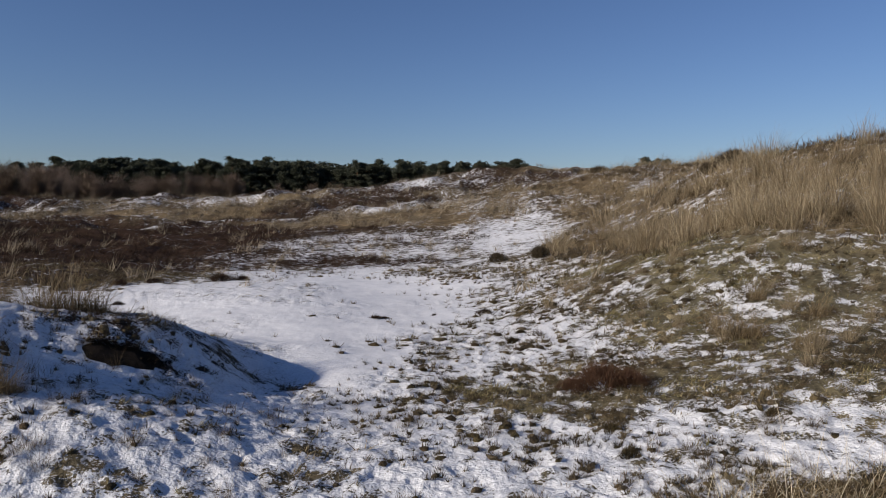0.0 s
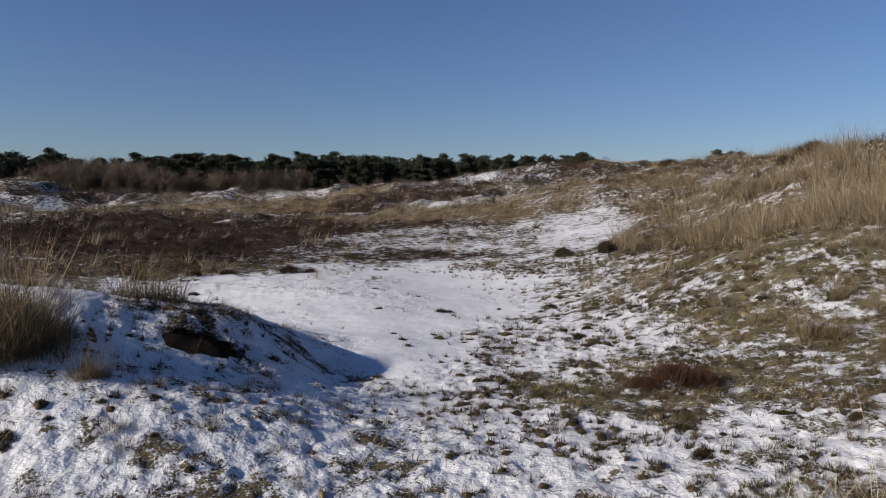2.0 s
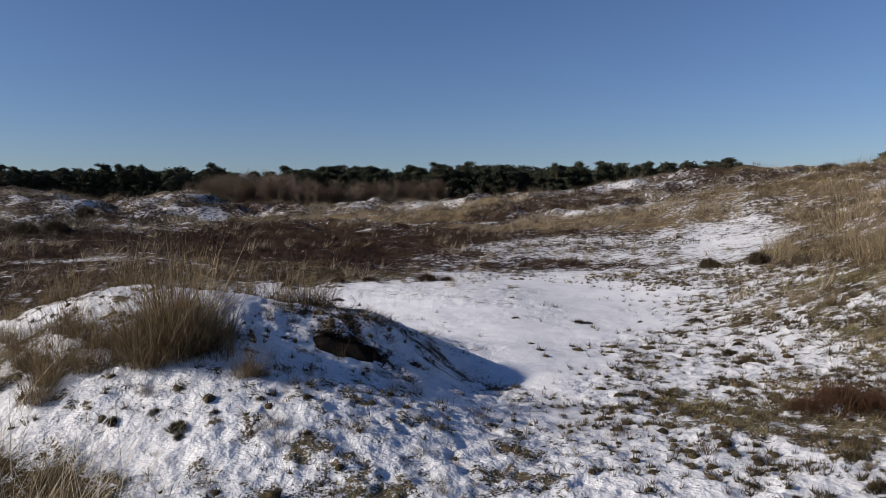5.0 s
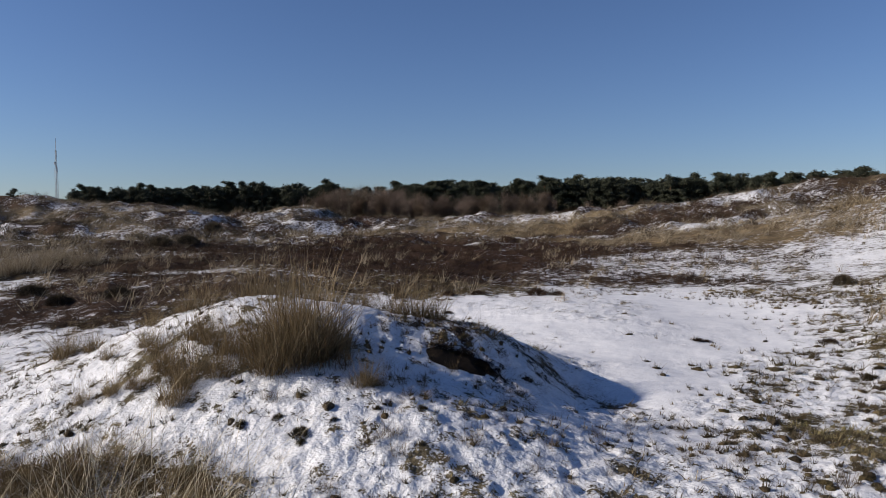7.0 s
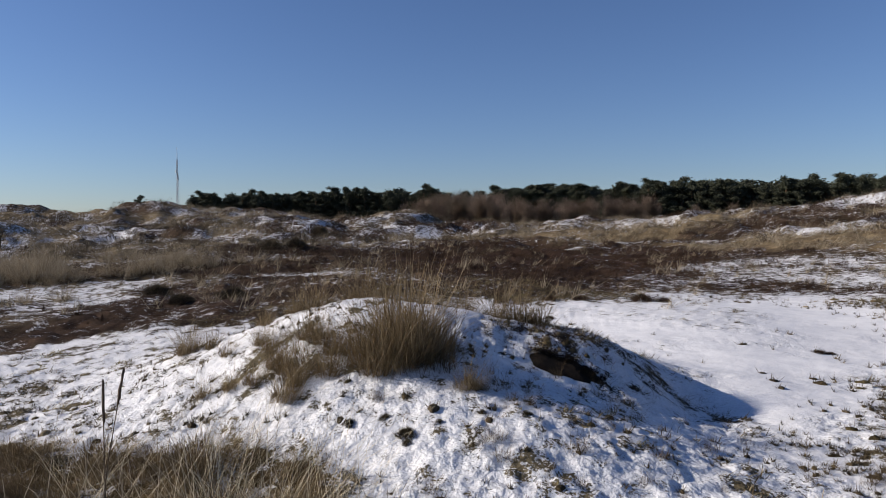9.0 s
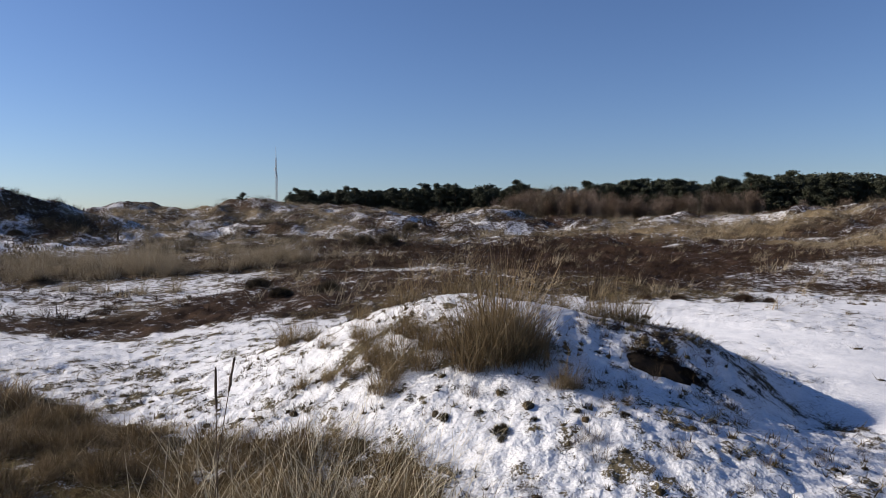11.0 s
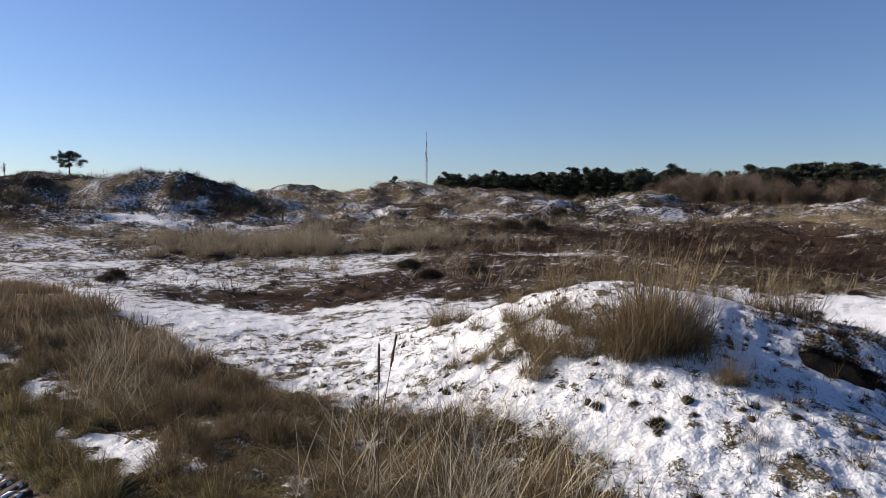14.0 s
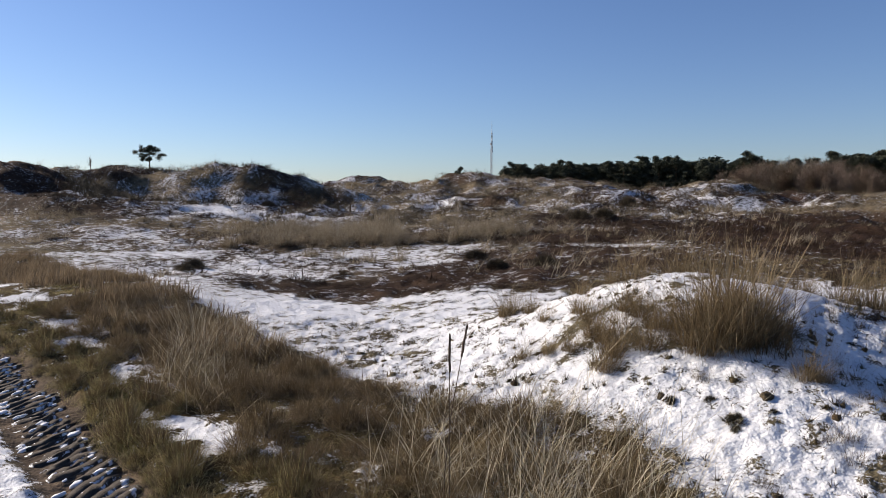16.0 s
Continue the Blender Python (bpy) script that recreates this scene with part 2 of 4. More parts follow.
dune(-31.6, 48.6, 0.14, 16.0, 12.0, 33)
dune(-43.1, 38.8, 1.94, 16.0, 12.0, 48)
dune(-59.7, 61.9, 1.65, 15.0, 14.0, 44)
dune(-69.6, 50.5, 2.67, 15.0, 14.0, 54)
dune(-76.6, 39.0, 1.88, 15.0, 14.0, 63)
dune(-50.8, 15.1, 3.02, 4.5, 5.0, 73.5)
dune(-77.3, 42.0, -0.15, 6.0, 9.0, 61.5)
dune(-57.4, 8.1, 2.39, 8.0, 6.5, 82)
dune(-48.0, -0.8, 1.86, 6.0, 5.0, 91)
dune(-54.6, 12.6, 0.37, 5.0, 5.5, 77)
dune(-35.3, 48.5, 0.97, 4.0, 5.0, 36)
dune(-28.5, 49.4, 0.27, 4.0, 5.0, 30)
dune(-67.8, 42.4, 0.26, 5.0, 8.0, 58)
dune(-51.5, 21.9, 1.53, 5.0, 6.0, 67)
dune(-39.8, 4.2, 1.17, 8.0, 7.0, 84)
dune(9.4, 23.2, 1.49, 3.5, 3.5, -22)
dune(-51.2, 47.7, 1.07, 7.0, 7.0, 47)
dune(-40.5, 48.3, 0.11, 5.0, 6.0, 40)
dune(-22.5, 42.4, -0.06, 7.0, 5.0, 28)
dune(-77.6, 37.0, 1.15, 3.5, 7.0, 64.5)
dune(-77.6, 32.1, 0.85, 3.2, 7.0, 67.5)
dune(-73.1, 41.4, -0.66, 3.5, 7.0, 60.5)
dune(-67.5, 43.0, 0.15, 3.5, 7.0, 57.5)
dune(-55.9, 3.9, 1.61, 4.0, 5.0, 86)
dune(-48.0, 0.4, 1.27, 3.5, 4.0, 89.5)
dune(-56.1, 9.9, 0.73, 4.0, 5.0, 80)


def hills(x, y):
    z = np.zeros_like(x)
    for cx, cy, height, along, across, turn in DUNES:
        u = (x - cx) * math.cos(turn) + (y - cy) * math.sin(turn)
        v = -(x - cx) * math.sin(turn) + (y - cy) * math.cos(turn)
        z = z + height * np.exp(-(u / along) ** 2 - (v / across) ** 2)
    return z


# ---- what grows where ----
def at(side, far):
    """A place that many degrees to the left of the track's first view and that many metres off."""
    return -math.sin(radians(side)) * far, math.cos(radians(side)) * far


def oval(x, y, cx, cy, along, across, turn=0.0, soft=0.35):
    """1 inside an oval patch, 0 outside, with a ragged edge."""
    a = math.radians(turn)
    u = ((x - cx) * math.cos(a) + (y - cy) * math.sin(a)) / along
    v = (-(x - cx) * math.sin(a) + (y - cy) * math.cos(a)) / across
    size = min(along, across)
    d = np.sqrt(u * u + v * v) + (rough(x, y, size * 0.8, 5) - 0.5) * 0.7
    return 1 - ramp(d, 1 - soft, 1 + soft)


def verge_inner(x):
    """Where the grass verge meets the track."""
    return np.interp(x, [-20, -9.2, -6.7, -4.4, -2, 0, 3, 8], [-2.1, -0.03, 0.47, 0.78, 1.2, 1.55, 2.1, 3.0])


def verge_outer(x):
    """Where the grass verge meets the snow."""
    return np.interp(x, [-24, -14, -10, -6.2, -4.9, -4.0, -3.2, -2.6, -2.2, -1.9, 0.9, 1.4, 2.8, 8], [1.0, 2.0, 2.4, 2.7, 2.9, 3.2, 3.35, 3.2, 3.0, 1.9, 2.2, 3.8, 4.1, 5.0])


def verge_share(x, y):
    """1 within the verge, and how far across it from the track (0) to the snow (1)."""
    wob = 0.5 * (rough(x, y, 0.9, 9) - 0.5)
    low, high = verge_inner(x) + wob * 0.5, verge_outer(x) + wob
    across = (y - low) / np.maximum(high - low, 0.1)
    return ramp(y - low, -0.06, 0.06) * ramp(high - y, -0.15, 0.15) * ramp(x, -25, -20), np.clip(across, 0, 1)


def cover(x, y):
    """Share of snow, and how much marram straw, heather, moss and verge grass stand at each place."""
    d = np.hypot(x, y)
    patchy = rough(x, y, 7.0, 41, 3)
    snow = np.where(d > 24, np.minimum(0.35 + 0.65 * (patchy - 0.5), 0.56), 0.76)
    lumpy = rough(x, y, 5.0, 77, 3)
    straw = ramp(d, 22, 30) * ramp(lumpy, 0.46, 0.62) * 0.75
    heath = ramp(d, 22, 30) * ramp(1 - lumpy, 0.42, 0.58) * 0.85
    moss = np.zeros_like(x)

    def lay(mask, s=None, st=None, he=None, mo=None):
        nonlocal snow, straw, heath, moss
        snow = snow if s is None else snow * (1 - mask) + s * mask
        straw = straw if st is None else straw * (1 - mask) + st * mask
        heath = heath if he is None else heath * (1 - mask) + he * mask
        moss = moss if mo is None else moss * (1 - mask) + mo * mask

    # the slope that rises to the marram dune
    lay(ramp(x + 0.10 * y, 1.2, 4.2) * (1 - ramp(d, 18, 22)), 0.67, 0.05, 0.0, 0.5)
    lay(ramp(x + 0.22 * y, 2.7, 4.6) * (1 - ramp(d, 12, 14)), 0.38, 0.15, 0.0, 0.7)
    lay(oval(x, y, 1.2, 4.5, 1.7, 0.7, 0), 0.76, 0.0, 0.0, 0.3)
    lay(oval(x, y, 1.1, 6.5, 2.1, 1.1, -5), 0.48, 0.0, 0.2, 0.5)
    lay(oval(x, y, 0.5, 6.4, 0.8, 0.35, -5), 0.40, 0.0, 0.2, 0.3)
    edge_r = (x - 3.7) * 0.92 + (y - 12.4) * 0.32
    lay(ramp(edge_r, -0.4, 0.8) * ramp(y, 8.0, 10) * (1 - ramp(y, 38, 46)), 0.40, 0.85, 0.15, 0.0)
    lay(oval(x, y, 3.3, 12.2, 1.6, 0.7, -50), 0.25, 0.3, 0.0, 1.0)
    # open snow
    lay(oval(x, y, -1.7, 12.4, 2.6, 5.6, 10, 0.25), 0.88, 0.0, 0.0, 0.0)
    lay(oval(x, y, 1.2, 10.0, 1.3, 3.4, -8), 0.70, 0.0, 0.0, 0.3)
    lay(oval(x, y, -4.2, 13.0, 2.6, 3.6, 10, 0.25), 0.82, 0.0, 0.0, 0.0)
    lay(oval(x, y, -2.0, 8.8, 1.35, 3.0, 12, 0.25), 0.92, 0.0, 0.0, 0.0)
    lay(oval(x, y, 2.4, 23.0, 1.7, 5.0, -10), 0.72, 0.05, 0.0, 0.1)
    # heather hollow, and the marram that edges it
    lay(oval(x, y, -13.0, 27.0, 8.0, 12.0, 28, 0.2), 0.10, 0.03, 1.0, 0.0)
    lay(oval(x, y, -20.0, 19.5, 4.0, 6.0, 45, 0.2), 0.16, 0.25, 0.9, 0.0)
    lay(oval(x, y, -3.6, 20.5, 4.4, 1.6, -8), 0.40, 0.05, 0.8, 0.0)
    lay(oval(x, y, -2.6, 25.5, 4.2, 3.0, -15), 0.58, 0.1, 0.5, 0.0)
    lay(oval(x, y, -4.0, 32.5, 6.6, 1.9, -32), 0.12, 1.0, 0.0, 0.0)
    lay(oval(x, y, -1.0, 40.0, 5.2, 4.0, -10), 0.60, 0.15, 0.1, 0.0)
    lay(oval(x, y, -19.0, 42.5, 9.0, 2.4, 18), 0.16, 1.0, 0.0, 0.0)
    lay(oval(x, y, -14.0, 31.0, 1.6, 0.8, 30), 0.75, 0.05, 0.6, 0.0)
    lay(oval(x, y, -29.0, 44.0, 6.0, 2.6, 33), 0.52, 0.1, 0.9, 0.0)
    # the mound, and the snow field at its foot
    lay(oval(x, y, -3.6, 5.6, 3.2, 2.6, 30), 0.80, 0.0, 0.0, 0.1)
    lay(oval(x, y, -2.65, 6.3, 0.95, 0.6, 40), 0.66, 0.0, 0.9, 0.0)
    lay(oval(x, y, -2.0, 6.4, 0.8, 0.5, 40), 0.72, 0.0, 0.8, 0.0)
    lay(oval(x, y, -4.35, 4.35, 0.9, 0.35, 62), 0.68, 0.35, 0.0, 0.5)
    lay(oval(x, y, -8.6, 3.9, 3.6, 1.3, 22), 0.74, 0.0, 0.0, 0.0)
    lay(oval(x, y, -12.4, 5.8, 4.8, 1.5, 32), 0.12, 0.08, 1.0, 0.0)
    lay(oval(x, y, -11.5, 13.0, 4.0, 2.4, 45), 0.28, 0.35, 0.9, 0.0)
    lay(oval(x, y, -16.0, 7.0, 1.6, 4.4, -50), 0.47, 0.15, 0.8, 0.0)
    lay(oval(x, y, *at(68, 26), 10.0, 2.6, 66), 0.14, 1.0, 0.6, 0.0)
    lay(oval(x, y, -13.2, 13.2, 5.0, 1.6, 12), 0.20, 0.62, 0.9, 0.0)
    lay(oval(x, y, *at(72.5, 37), 5.0, 2.6, 72), 0.80, 0.05, 0.1, 0.0)
    lay(oval(x, y, *at(73, 18.5), 5.0, 3.6, 0), 0.57, 0.04, 0.7, 0.0)
    lay(oval(x, y, *at(37.0, 54), 3.0, 4.0, 0), 0.50, 0.1, 0.4, 0.0)
    lay(oval(x, y, *at(33.2, 54), 2.6, 4.0, 0), 0.28, 0.05, 1.0, 0.0)
    lay(oval(x, y, *at(55.5, 15.0), 3.0, 4.0, 10), 0.24, 0.12, 0.95, 0.0)
    lay(oval(x, y, *at(57.5, 11.6), 1.3, 0.7, 40), 0.72, 0.0, 0.4, 0.0)
    # the dark flank of the hump
    lay(oval(x, y, *at(70.6, 49), 2.8, 4.5, 0), 0.22, 0.05, 1.0, 0.0)
    lay(oval(x, y, *at(88, 45), 3.5, 5.5, 0), 0.15, 0.05, 1.0, 0.0)
    lay(oval(x, y, *at(78.5, 43), 4.2, 5.0, 0), 0.74, 0.05, 0.6, 0.0)
    lay(oval(x, y, *at(75.2, 47), 2.4, 4.0, 0), 0.64, 0.05, 0.5, 0.0)
    # heather laid thick here, also to darken a slope that lies in shade
    lay(oval(x, y, *at(88, 38), 3.4, 6.0, 0), 0.30, 0.1, 0.9, 0.0)
    lay(oval(x, y, *at(82, 27), 3.5, 3.0, 0), 0.50, 0.4, 0.5, 0.0)
    lay(oval(x, y, -17.5, 5.5, 4.0, 1.6, 20), 0.60, 0.15, 0.4, 0.0)
    # the verge and the track
    snow = snow + 0.26 * (rough(x, y, 1.3, 171, 3) - 0.5) * (1 - ramp(d, 18, 26))
    verge, across = verge_share(x, y)
    lay(verge, 0.24 + 0.60 * np.exp(-((across - 0.27) / 0.12) ** 2) * ramp(rough(x, y, 0.45, 19), 0.44, 0.58), 0.0, 0.0, 0.6)
    lay((y < verge_inner(x)).astype(float), 0.78, 0.0, 0.0, 0.0)
    return snow, straw, heath, moss, verge


def rut(x, y):
    """1 in the muddy tyre rut beside the verge."""
    off = verge_inner(x) - y
    return ramp(off, -0.14, -0.04) * ramp(0.52 - off, -0.08, 0.08)


def snow_mask(x, y, snow):
    d = np.hypot(x, y)
    slow = 0.85 * (rough(x, y, 1.8, 61, 3, 0.8) - 0.5) * ramp(d, 5, 20)
    quick = 0.9 * (rough(x + 0.05 * y, y * 0.85, 0.20, 23, 3, 0.6) - 0.5) * (1 - 0.6 * ramp(d, 9, 20)) * (1 - 0.7 * ramp(snow, 0.78, 0.88))
    share = np.clip(0.5 + 1.0 * (snow - 0.5) + slow + quick, 0, 1)
    return share * (0.9 + 0.1 * ramp(snow, 0.72, 0.86)) * (1 - 0.9 * rut(x, y))


def land(x, y):
    """Height of the ground."""
    d = np.hypot(x, y)
    z = hills(x, y)
    z = z + 0.10 * (rough(x, y, 1.8, 11, 3) - 0.5) * ramp(d, 2, 5)
    z = z + (rough(x, y, 4.0, 31, 4, 0.6) - 0.5) * 1.15 * ramp(d, 20, 45)
    crag = 1 - np.abs(2 * rough(x, y, 3.4, 401, 2, 0.5) - 1)
    z = z + 0.9 * (crag - 0.7) * ramp(d, 26, 45) + 0.45 * (rough(x, y, 1.6, 411, 2) - 0.5) * ramp(d, 24, 40)
    z = z - 0.04 * rut(x, y)
    z = z + (rough(x, y, 26.0, 51, 3) - 0.5) * 2.0 * ramp(d, 90, 140)
    return z
# ---- land end ----


def surface(x, y, covers=None):
    """Height of the ground with its small lumps, tussocks and snow edges."""
    d = np.hypot(x, y)
    snow, straw, heath, moss, verge = covers or cover(x, y)
    bare_share = 1 - snow_mask(x, y, snow)
    z = land(x, y) + 0.34 * (heath + 0.7 * straw) * (rough(x, y, 1.1, 93, 4, 0.65) - 0.4) * ramp(d, 6, 14)
    lumps = 0.16 + 0.84 * (1 - ramp(snow, 0.80, 0.90))
    small = bare_share * (1 - rut(x, y)) * (0.010 + 0.05 * (rough(x, y, 0.34, 221, 3, 0.6) - 0.4)) + 0.050 * (rough(x, y, 0.16, 71, 3, 0.7) - 0.5) * lumps
    crust = 1 - np.abs(2 * rough(x, y, 0.13, 811, 2, 0.55) - 1)
    small = small + 0.034 * (crust - 0.6) * (0.06 + 0.94 * (1 - ramp(snow, 0.78, 0.86))) * (1 - ramp(d, 9, 16)) * (1 - rut(x, y))
    return z + (1 - ramp(d, 25, 40)) * small * (0.1 + 0.9 * ramp(y - verge_inner(x), -1.6, -0.8))


def sheet(name, verts, quads):
    me = bpy.data.meshes.new(name)
    me.vertices.add(len(verts))
    me.vertices.foreach_set("co", np.asarray(verts, np.float32).ravel())
    me.loops.add(quads.size)
    me.loops.foreach_set("vertex_index", quads.astype(np.int32).ravel())
    me.polygons.add(len(quads))
    me.polygons.foreach_set("loop_start", np.arange(0, quads.size, quads.shape[1], dtype=np.int32))
    me.update(calc_edges=True)
    return me


# ---- the ground ----
angle = np.radians(np.concatenate([np.arange(-40, 98, 0.2), np.arange(98, 320, 4.0)]))
radius = np.concatenate([[0.02, 0.5, 1.0, 1.4], np.exp(np.arange(math.log(1.8), math.log(9), 0.0065)), np.exp(np.arange(math.log(9), math.log(130), 0.0113)), [150, 180, 220, 300, 450, 800, 1600, 4500]])
gx = -np.sin(angle)[None, :] * radius[:, None]
gy = np.cos(angle)[None, :] * radius[:, None]
snow, straw, heath, moss, verge = cover(gx, gy)
mask = snow_mask(gx, gy, snow)
gz = surface(gx, gy, (snow, straw, heath, moss, verge))
ruffle = 1 - ramp(snow, 0.79, 0.90)
nr, na = gx.shape
grid = np.arange(nr * na).reshape(nr, na)
nxt = np.roll(grid, -1, axis=1)
quads = np.stack([grid[:-1], grid[1:], nxt[1:], nxt[:-1]], axis=-1).reshape(-1, 4)[:, ::-1]
me = sheet("ground", np.stack([gx, gy, gz], axis=-1).reshape(-1, 3), quads)
tones = [(straw, (0.15, 0.118, 0.075)), (heath, (0.042, 0.027, 0.020)), (moss, (0.125, 0.115, 0.075)), (verge, (0.06, 0.044, 0.02)), (rut(gx, gy), (0.10, 0.078, 0.06))]
growth = np.ones(gx.shape + (4,))
growth[..., :3] = (0.105, 0.09, 0.06)
for w, tone in tones:
    growth[..., :3] = growth[..., :3] * (1 - w[..., None]) + np.array(tone) * w[..., None]
me.attributes.new("snow", "FLOAT", "POINT").data.foreach_set("value", mask.astype(np.float32).ravel())
me.attributes.new("ruffle", "FLOAT", "POINT").data.foreach_set("value", ruffle.astype(np.float32).ravel())
me.attributes.new("growth", "FLOAT_COLOR", "POINT").data.foreach_set("color", growth.astype(np.float32).ravel())
me.polygons.foreach_set("use_smooth", np.ones(len(me.polygons), bool))
me.materials.append(M_GROUND)
ground = tagged(new("ground", me), "rolling dune ground with patchy thin snow over moss and heath", "ground", kind="structure")


def sheet_height(x, y):
    """Height of the finished ground sheet."""
    side, far = np.degrees(np.arctan2(-x, y)), np.hypot(x, y)
    i = np.clip((side + 40) / 0.2, 0, 688.9)
    k = np.clip(np.searchsorted(radius, far) - 1, 0, len(radius) - 2)
    j = i.astype(int)
    u, w = i - j, (far - radius[k]) / (radius[k + 1] - radius[k])
    z = (gz[k, j] * (1 - u) + gz[k, j + 1] * u) * (1 - w) + (gz[k + 1, j] * (1 - u) + gz[k + 1, j + 1] * u) * w
    out = (side < -39.9) | (side > 97.5)
    if out.any():
        z[out] = surface(x[out], y[out])
    return z


# ---- plants ----
def blades(rng, x, y, z, height, width, lean, bend=0.5, wind=(0.35, 0.1), thin=False):
    """Tapered, bent blades that start at the given places; three triangles each, or one where they are thin. Returns vertices and faces."""
    n = len(x)
    a = rng.uniform(0, 2 * np.pi, n)
    tilt = np.abs(rng.normal(0, 1, n)) * lean
    dx, dy = np.cos(a) * tilt + wind[0] * lean, np.sin(a) * tilt + wind[1] * lean
    face = rng.uniform(0, 2 * np.pi, n)
    wx, wy = np.cos(face) * width / 2, np.sin(face) * width / 2
    mid = 0.55 * height
    mx, my, mz = x + dx * mid * 0.8, y + dy * mid * 0.8, z + mid * (1 - 0.12 * tilt)
    tx, ty = x + dx * height * (1 + bend), y + dy * height * (1 + bend)
    tz = z + height * np.clip(1 - 0.35 * bend * (0.4 + tilt), 0.3, 1)
    v = np.stack([np.stack([x - wx, y - wy, z], -1), np.stack([x + wx, y + wy, z], -1),
                  np.stack([mx + wx * 0.8, my + wy * 0.8, mz], -1), np.stack([mx - wx * 0.8, my - wy * 0.8, mz], -1),
                  np.stack([tx, ty, tz], -1)], axis=1)
    if thin:
        return v[:, [0, 1, 4]].reshape(-1, 3), np.arange(n * 3).reshape(-1, 3)
    base = np.arange(n)[:, None] * 5
    f = np.concatenate([base + np.array([[0, 1, 2]]), base + np.array([[0, 2, 3]]), base + np.array([[3, 2, 4]])], axis=0)
    return v.reshape(-1, 3), f


def arcs(rng, x, y, z, length, width, heading, tilt, curl, steps=4):
    """Long blades that rise at a tilt and bow over along their heading; all angles in radians. Returns vertices and faces."""
    n = len(x)
    side = heading + np.pi / 2 + rng.normal(0, 0.9, n)
    wx, wy = np.cos(side) * width / 2, np.sin(side) * width / 2
    px, py, pz = np.array(x, float), np.array(y, float), np.array(z, float)
    rings = []
    for k in range(steps):
        taper = 1 - 0.75 * (k / steps) ** 1.5
        rings += [np.stack([px - wx * taper, py - wy * taper, pz], -1), np.stack([px + wx * taper, py + wy * taper, pz], -1)]
        lean = np.minimum(tilt + curl * (k + 0.5) / steps, 2.3)
        px, py, pz = px + np.cos(heading) * np.sin(lean) * length / steps, py + np.sin(heading) * np.sin(lean) * length / steps, pz + np.cos(lean) * length / steps
    v = np.stack(rings + [np.stack([px, py, pz], -1)], axis=1)
    many = 2 * steps + 1
    tri = []
    for k in range(steps - 1):
        a = 2 * k
        tri += [(a, a + 1, a + 3), (a, a + 3, a + 2)]
    tri.append((many - 3, many - 2, many - 1))
    return v.reshape(-1, 3), (np.arange(n)[:, None, None] * many + np.array(tri)[None]).reshape(-1, 3)


def shock(rng, n, spread, tall, width, lean, curl, wind=0.0):
    """One shaggy tussock of bowed blades about its own foot, blown towards the wind's heading."""
    r, a = spread * np.sqrt(rng.uniform(0, 1, n)), rng.uniform(0, 2 * np.pi, n)
    heading = a + rng.normal(0, 1.2, n)
    heading = np.arctan2(np.sin(heading) + 0.35 * math.sin(wind), np.cos(heading) + 0.35 * math.cos(wind))
    out = r / spread
    tilt = lean * (0.12 + 0.88 * out) * np.abs(rng.normal(0.55, 0.5, n))
    h = tall * rng.uniform(0.25, 1.0, n) ** 1.3 * (1.1 - 0.25 * out)
    return arcs(rng, np.cos(a) * r, np.sin(a) * r, np.full(n, -0.03), h, width * rng.uniform(0.6, 1.3, n), heading, tilt, curl * rng.uniform(0.0, 1.1, n) ** 1.6 * 1.4)


def spread_arcs(rng, x, y, per, spread, tall, width, lean, curl, steps=3):
    """Bowed blades in one mesh, in loose tufts about the given places; each tuft leans its own way."""
    n = len(x) * per
    size = np.repeat(rng.uniform(0.5, 1.15, len(x)) * (0.4 + 1.1 * rough(x, y, 0.7, 191, 2)), per)
    r, a = spread * size * np.sqrt(rng.uniform(0, 1, n)), rng.uniform(0, 2 * np.pi, n)
    bx, by = np.repeat(x, per) + np.cos(a) * r, np.repeat(y, per) + np.sin(a) * r
    own = np.repeat(2 * np.pi * rough(x, y, 1.1, 515, 2) * 2 + rng.normal(0, 0.7, len(x)), per)
    heading = np.where(rng.uniform(0, 1, n) < 0.5, own, a) + rng.normal(0, 0.6, n)
    h = tall * size * rng.uniform(0.4, 1.0, n)
    lift = np.repeat(sheet_height(x, y) - land(x, y), per)
    return arcs(rng, bx, by, land(bx, by) + lift - 0.015, h, width * rng.uniform(0.6, 1.3, n), heading, lean * rng.uniform(0.1, 1.2, n), curl * rng.uniform(0.1, 1.4, n), steps)


def plant(name, verts, faces, mat, parent=None, label="", category="", group="", kind="", rounded=0):
    me = sheet(name, verts, faces)
    if rounded:
        me.polygons.foreach_set("use_smooth", np.arange(len(faces)) < rounded)
    me.materials.append(mat)
    ob = new(name, me)
    ob.parent = parent
    return tagged(ob, label, category, group, kind)


def scatter(rng, box, count, chance):
    """Places inside a box (x0, x1, y0, y1), kept with the chance that the function gives."""
    x, y = rng.uniform(box[0], box[1], count), rng.uniform(box[2], box[3], count)
    keep = rng.uniform(0, 1, count) < chance(x, y)
    return x[keep], y[keep]


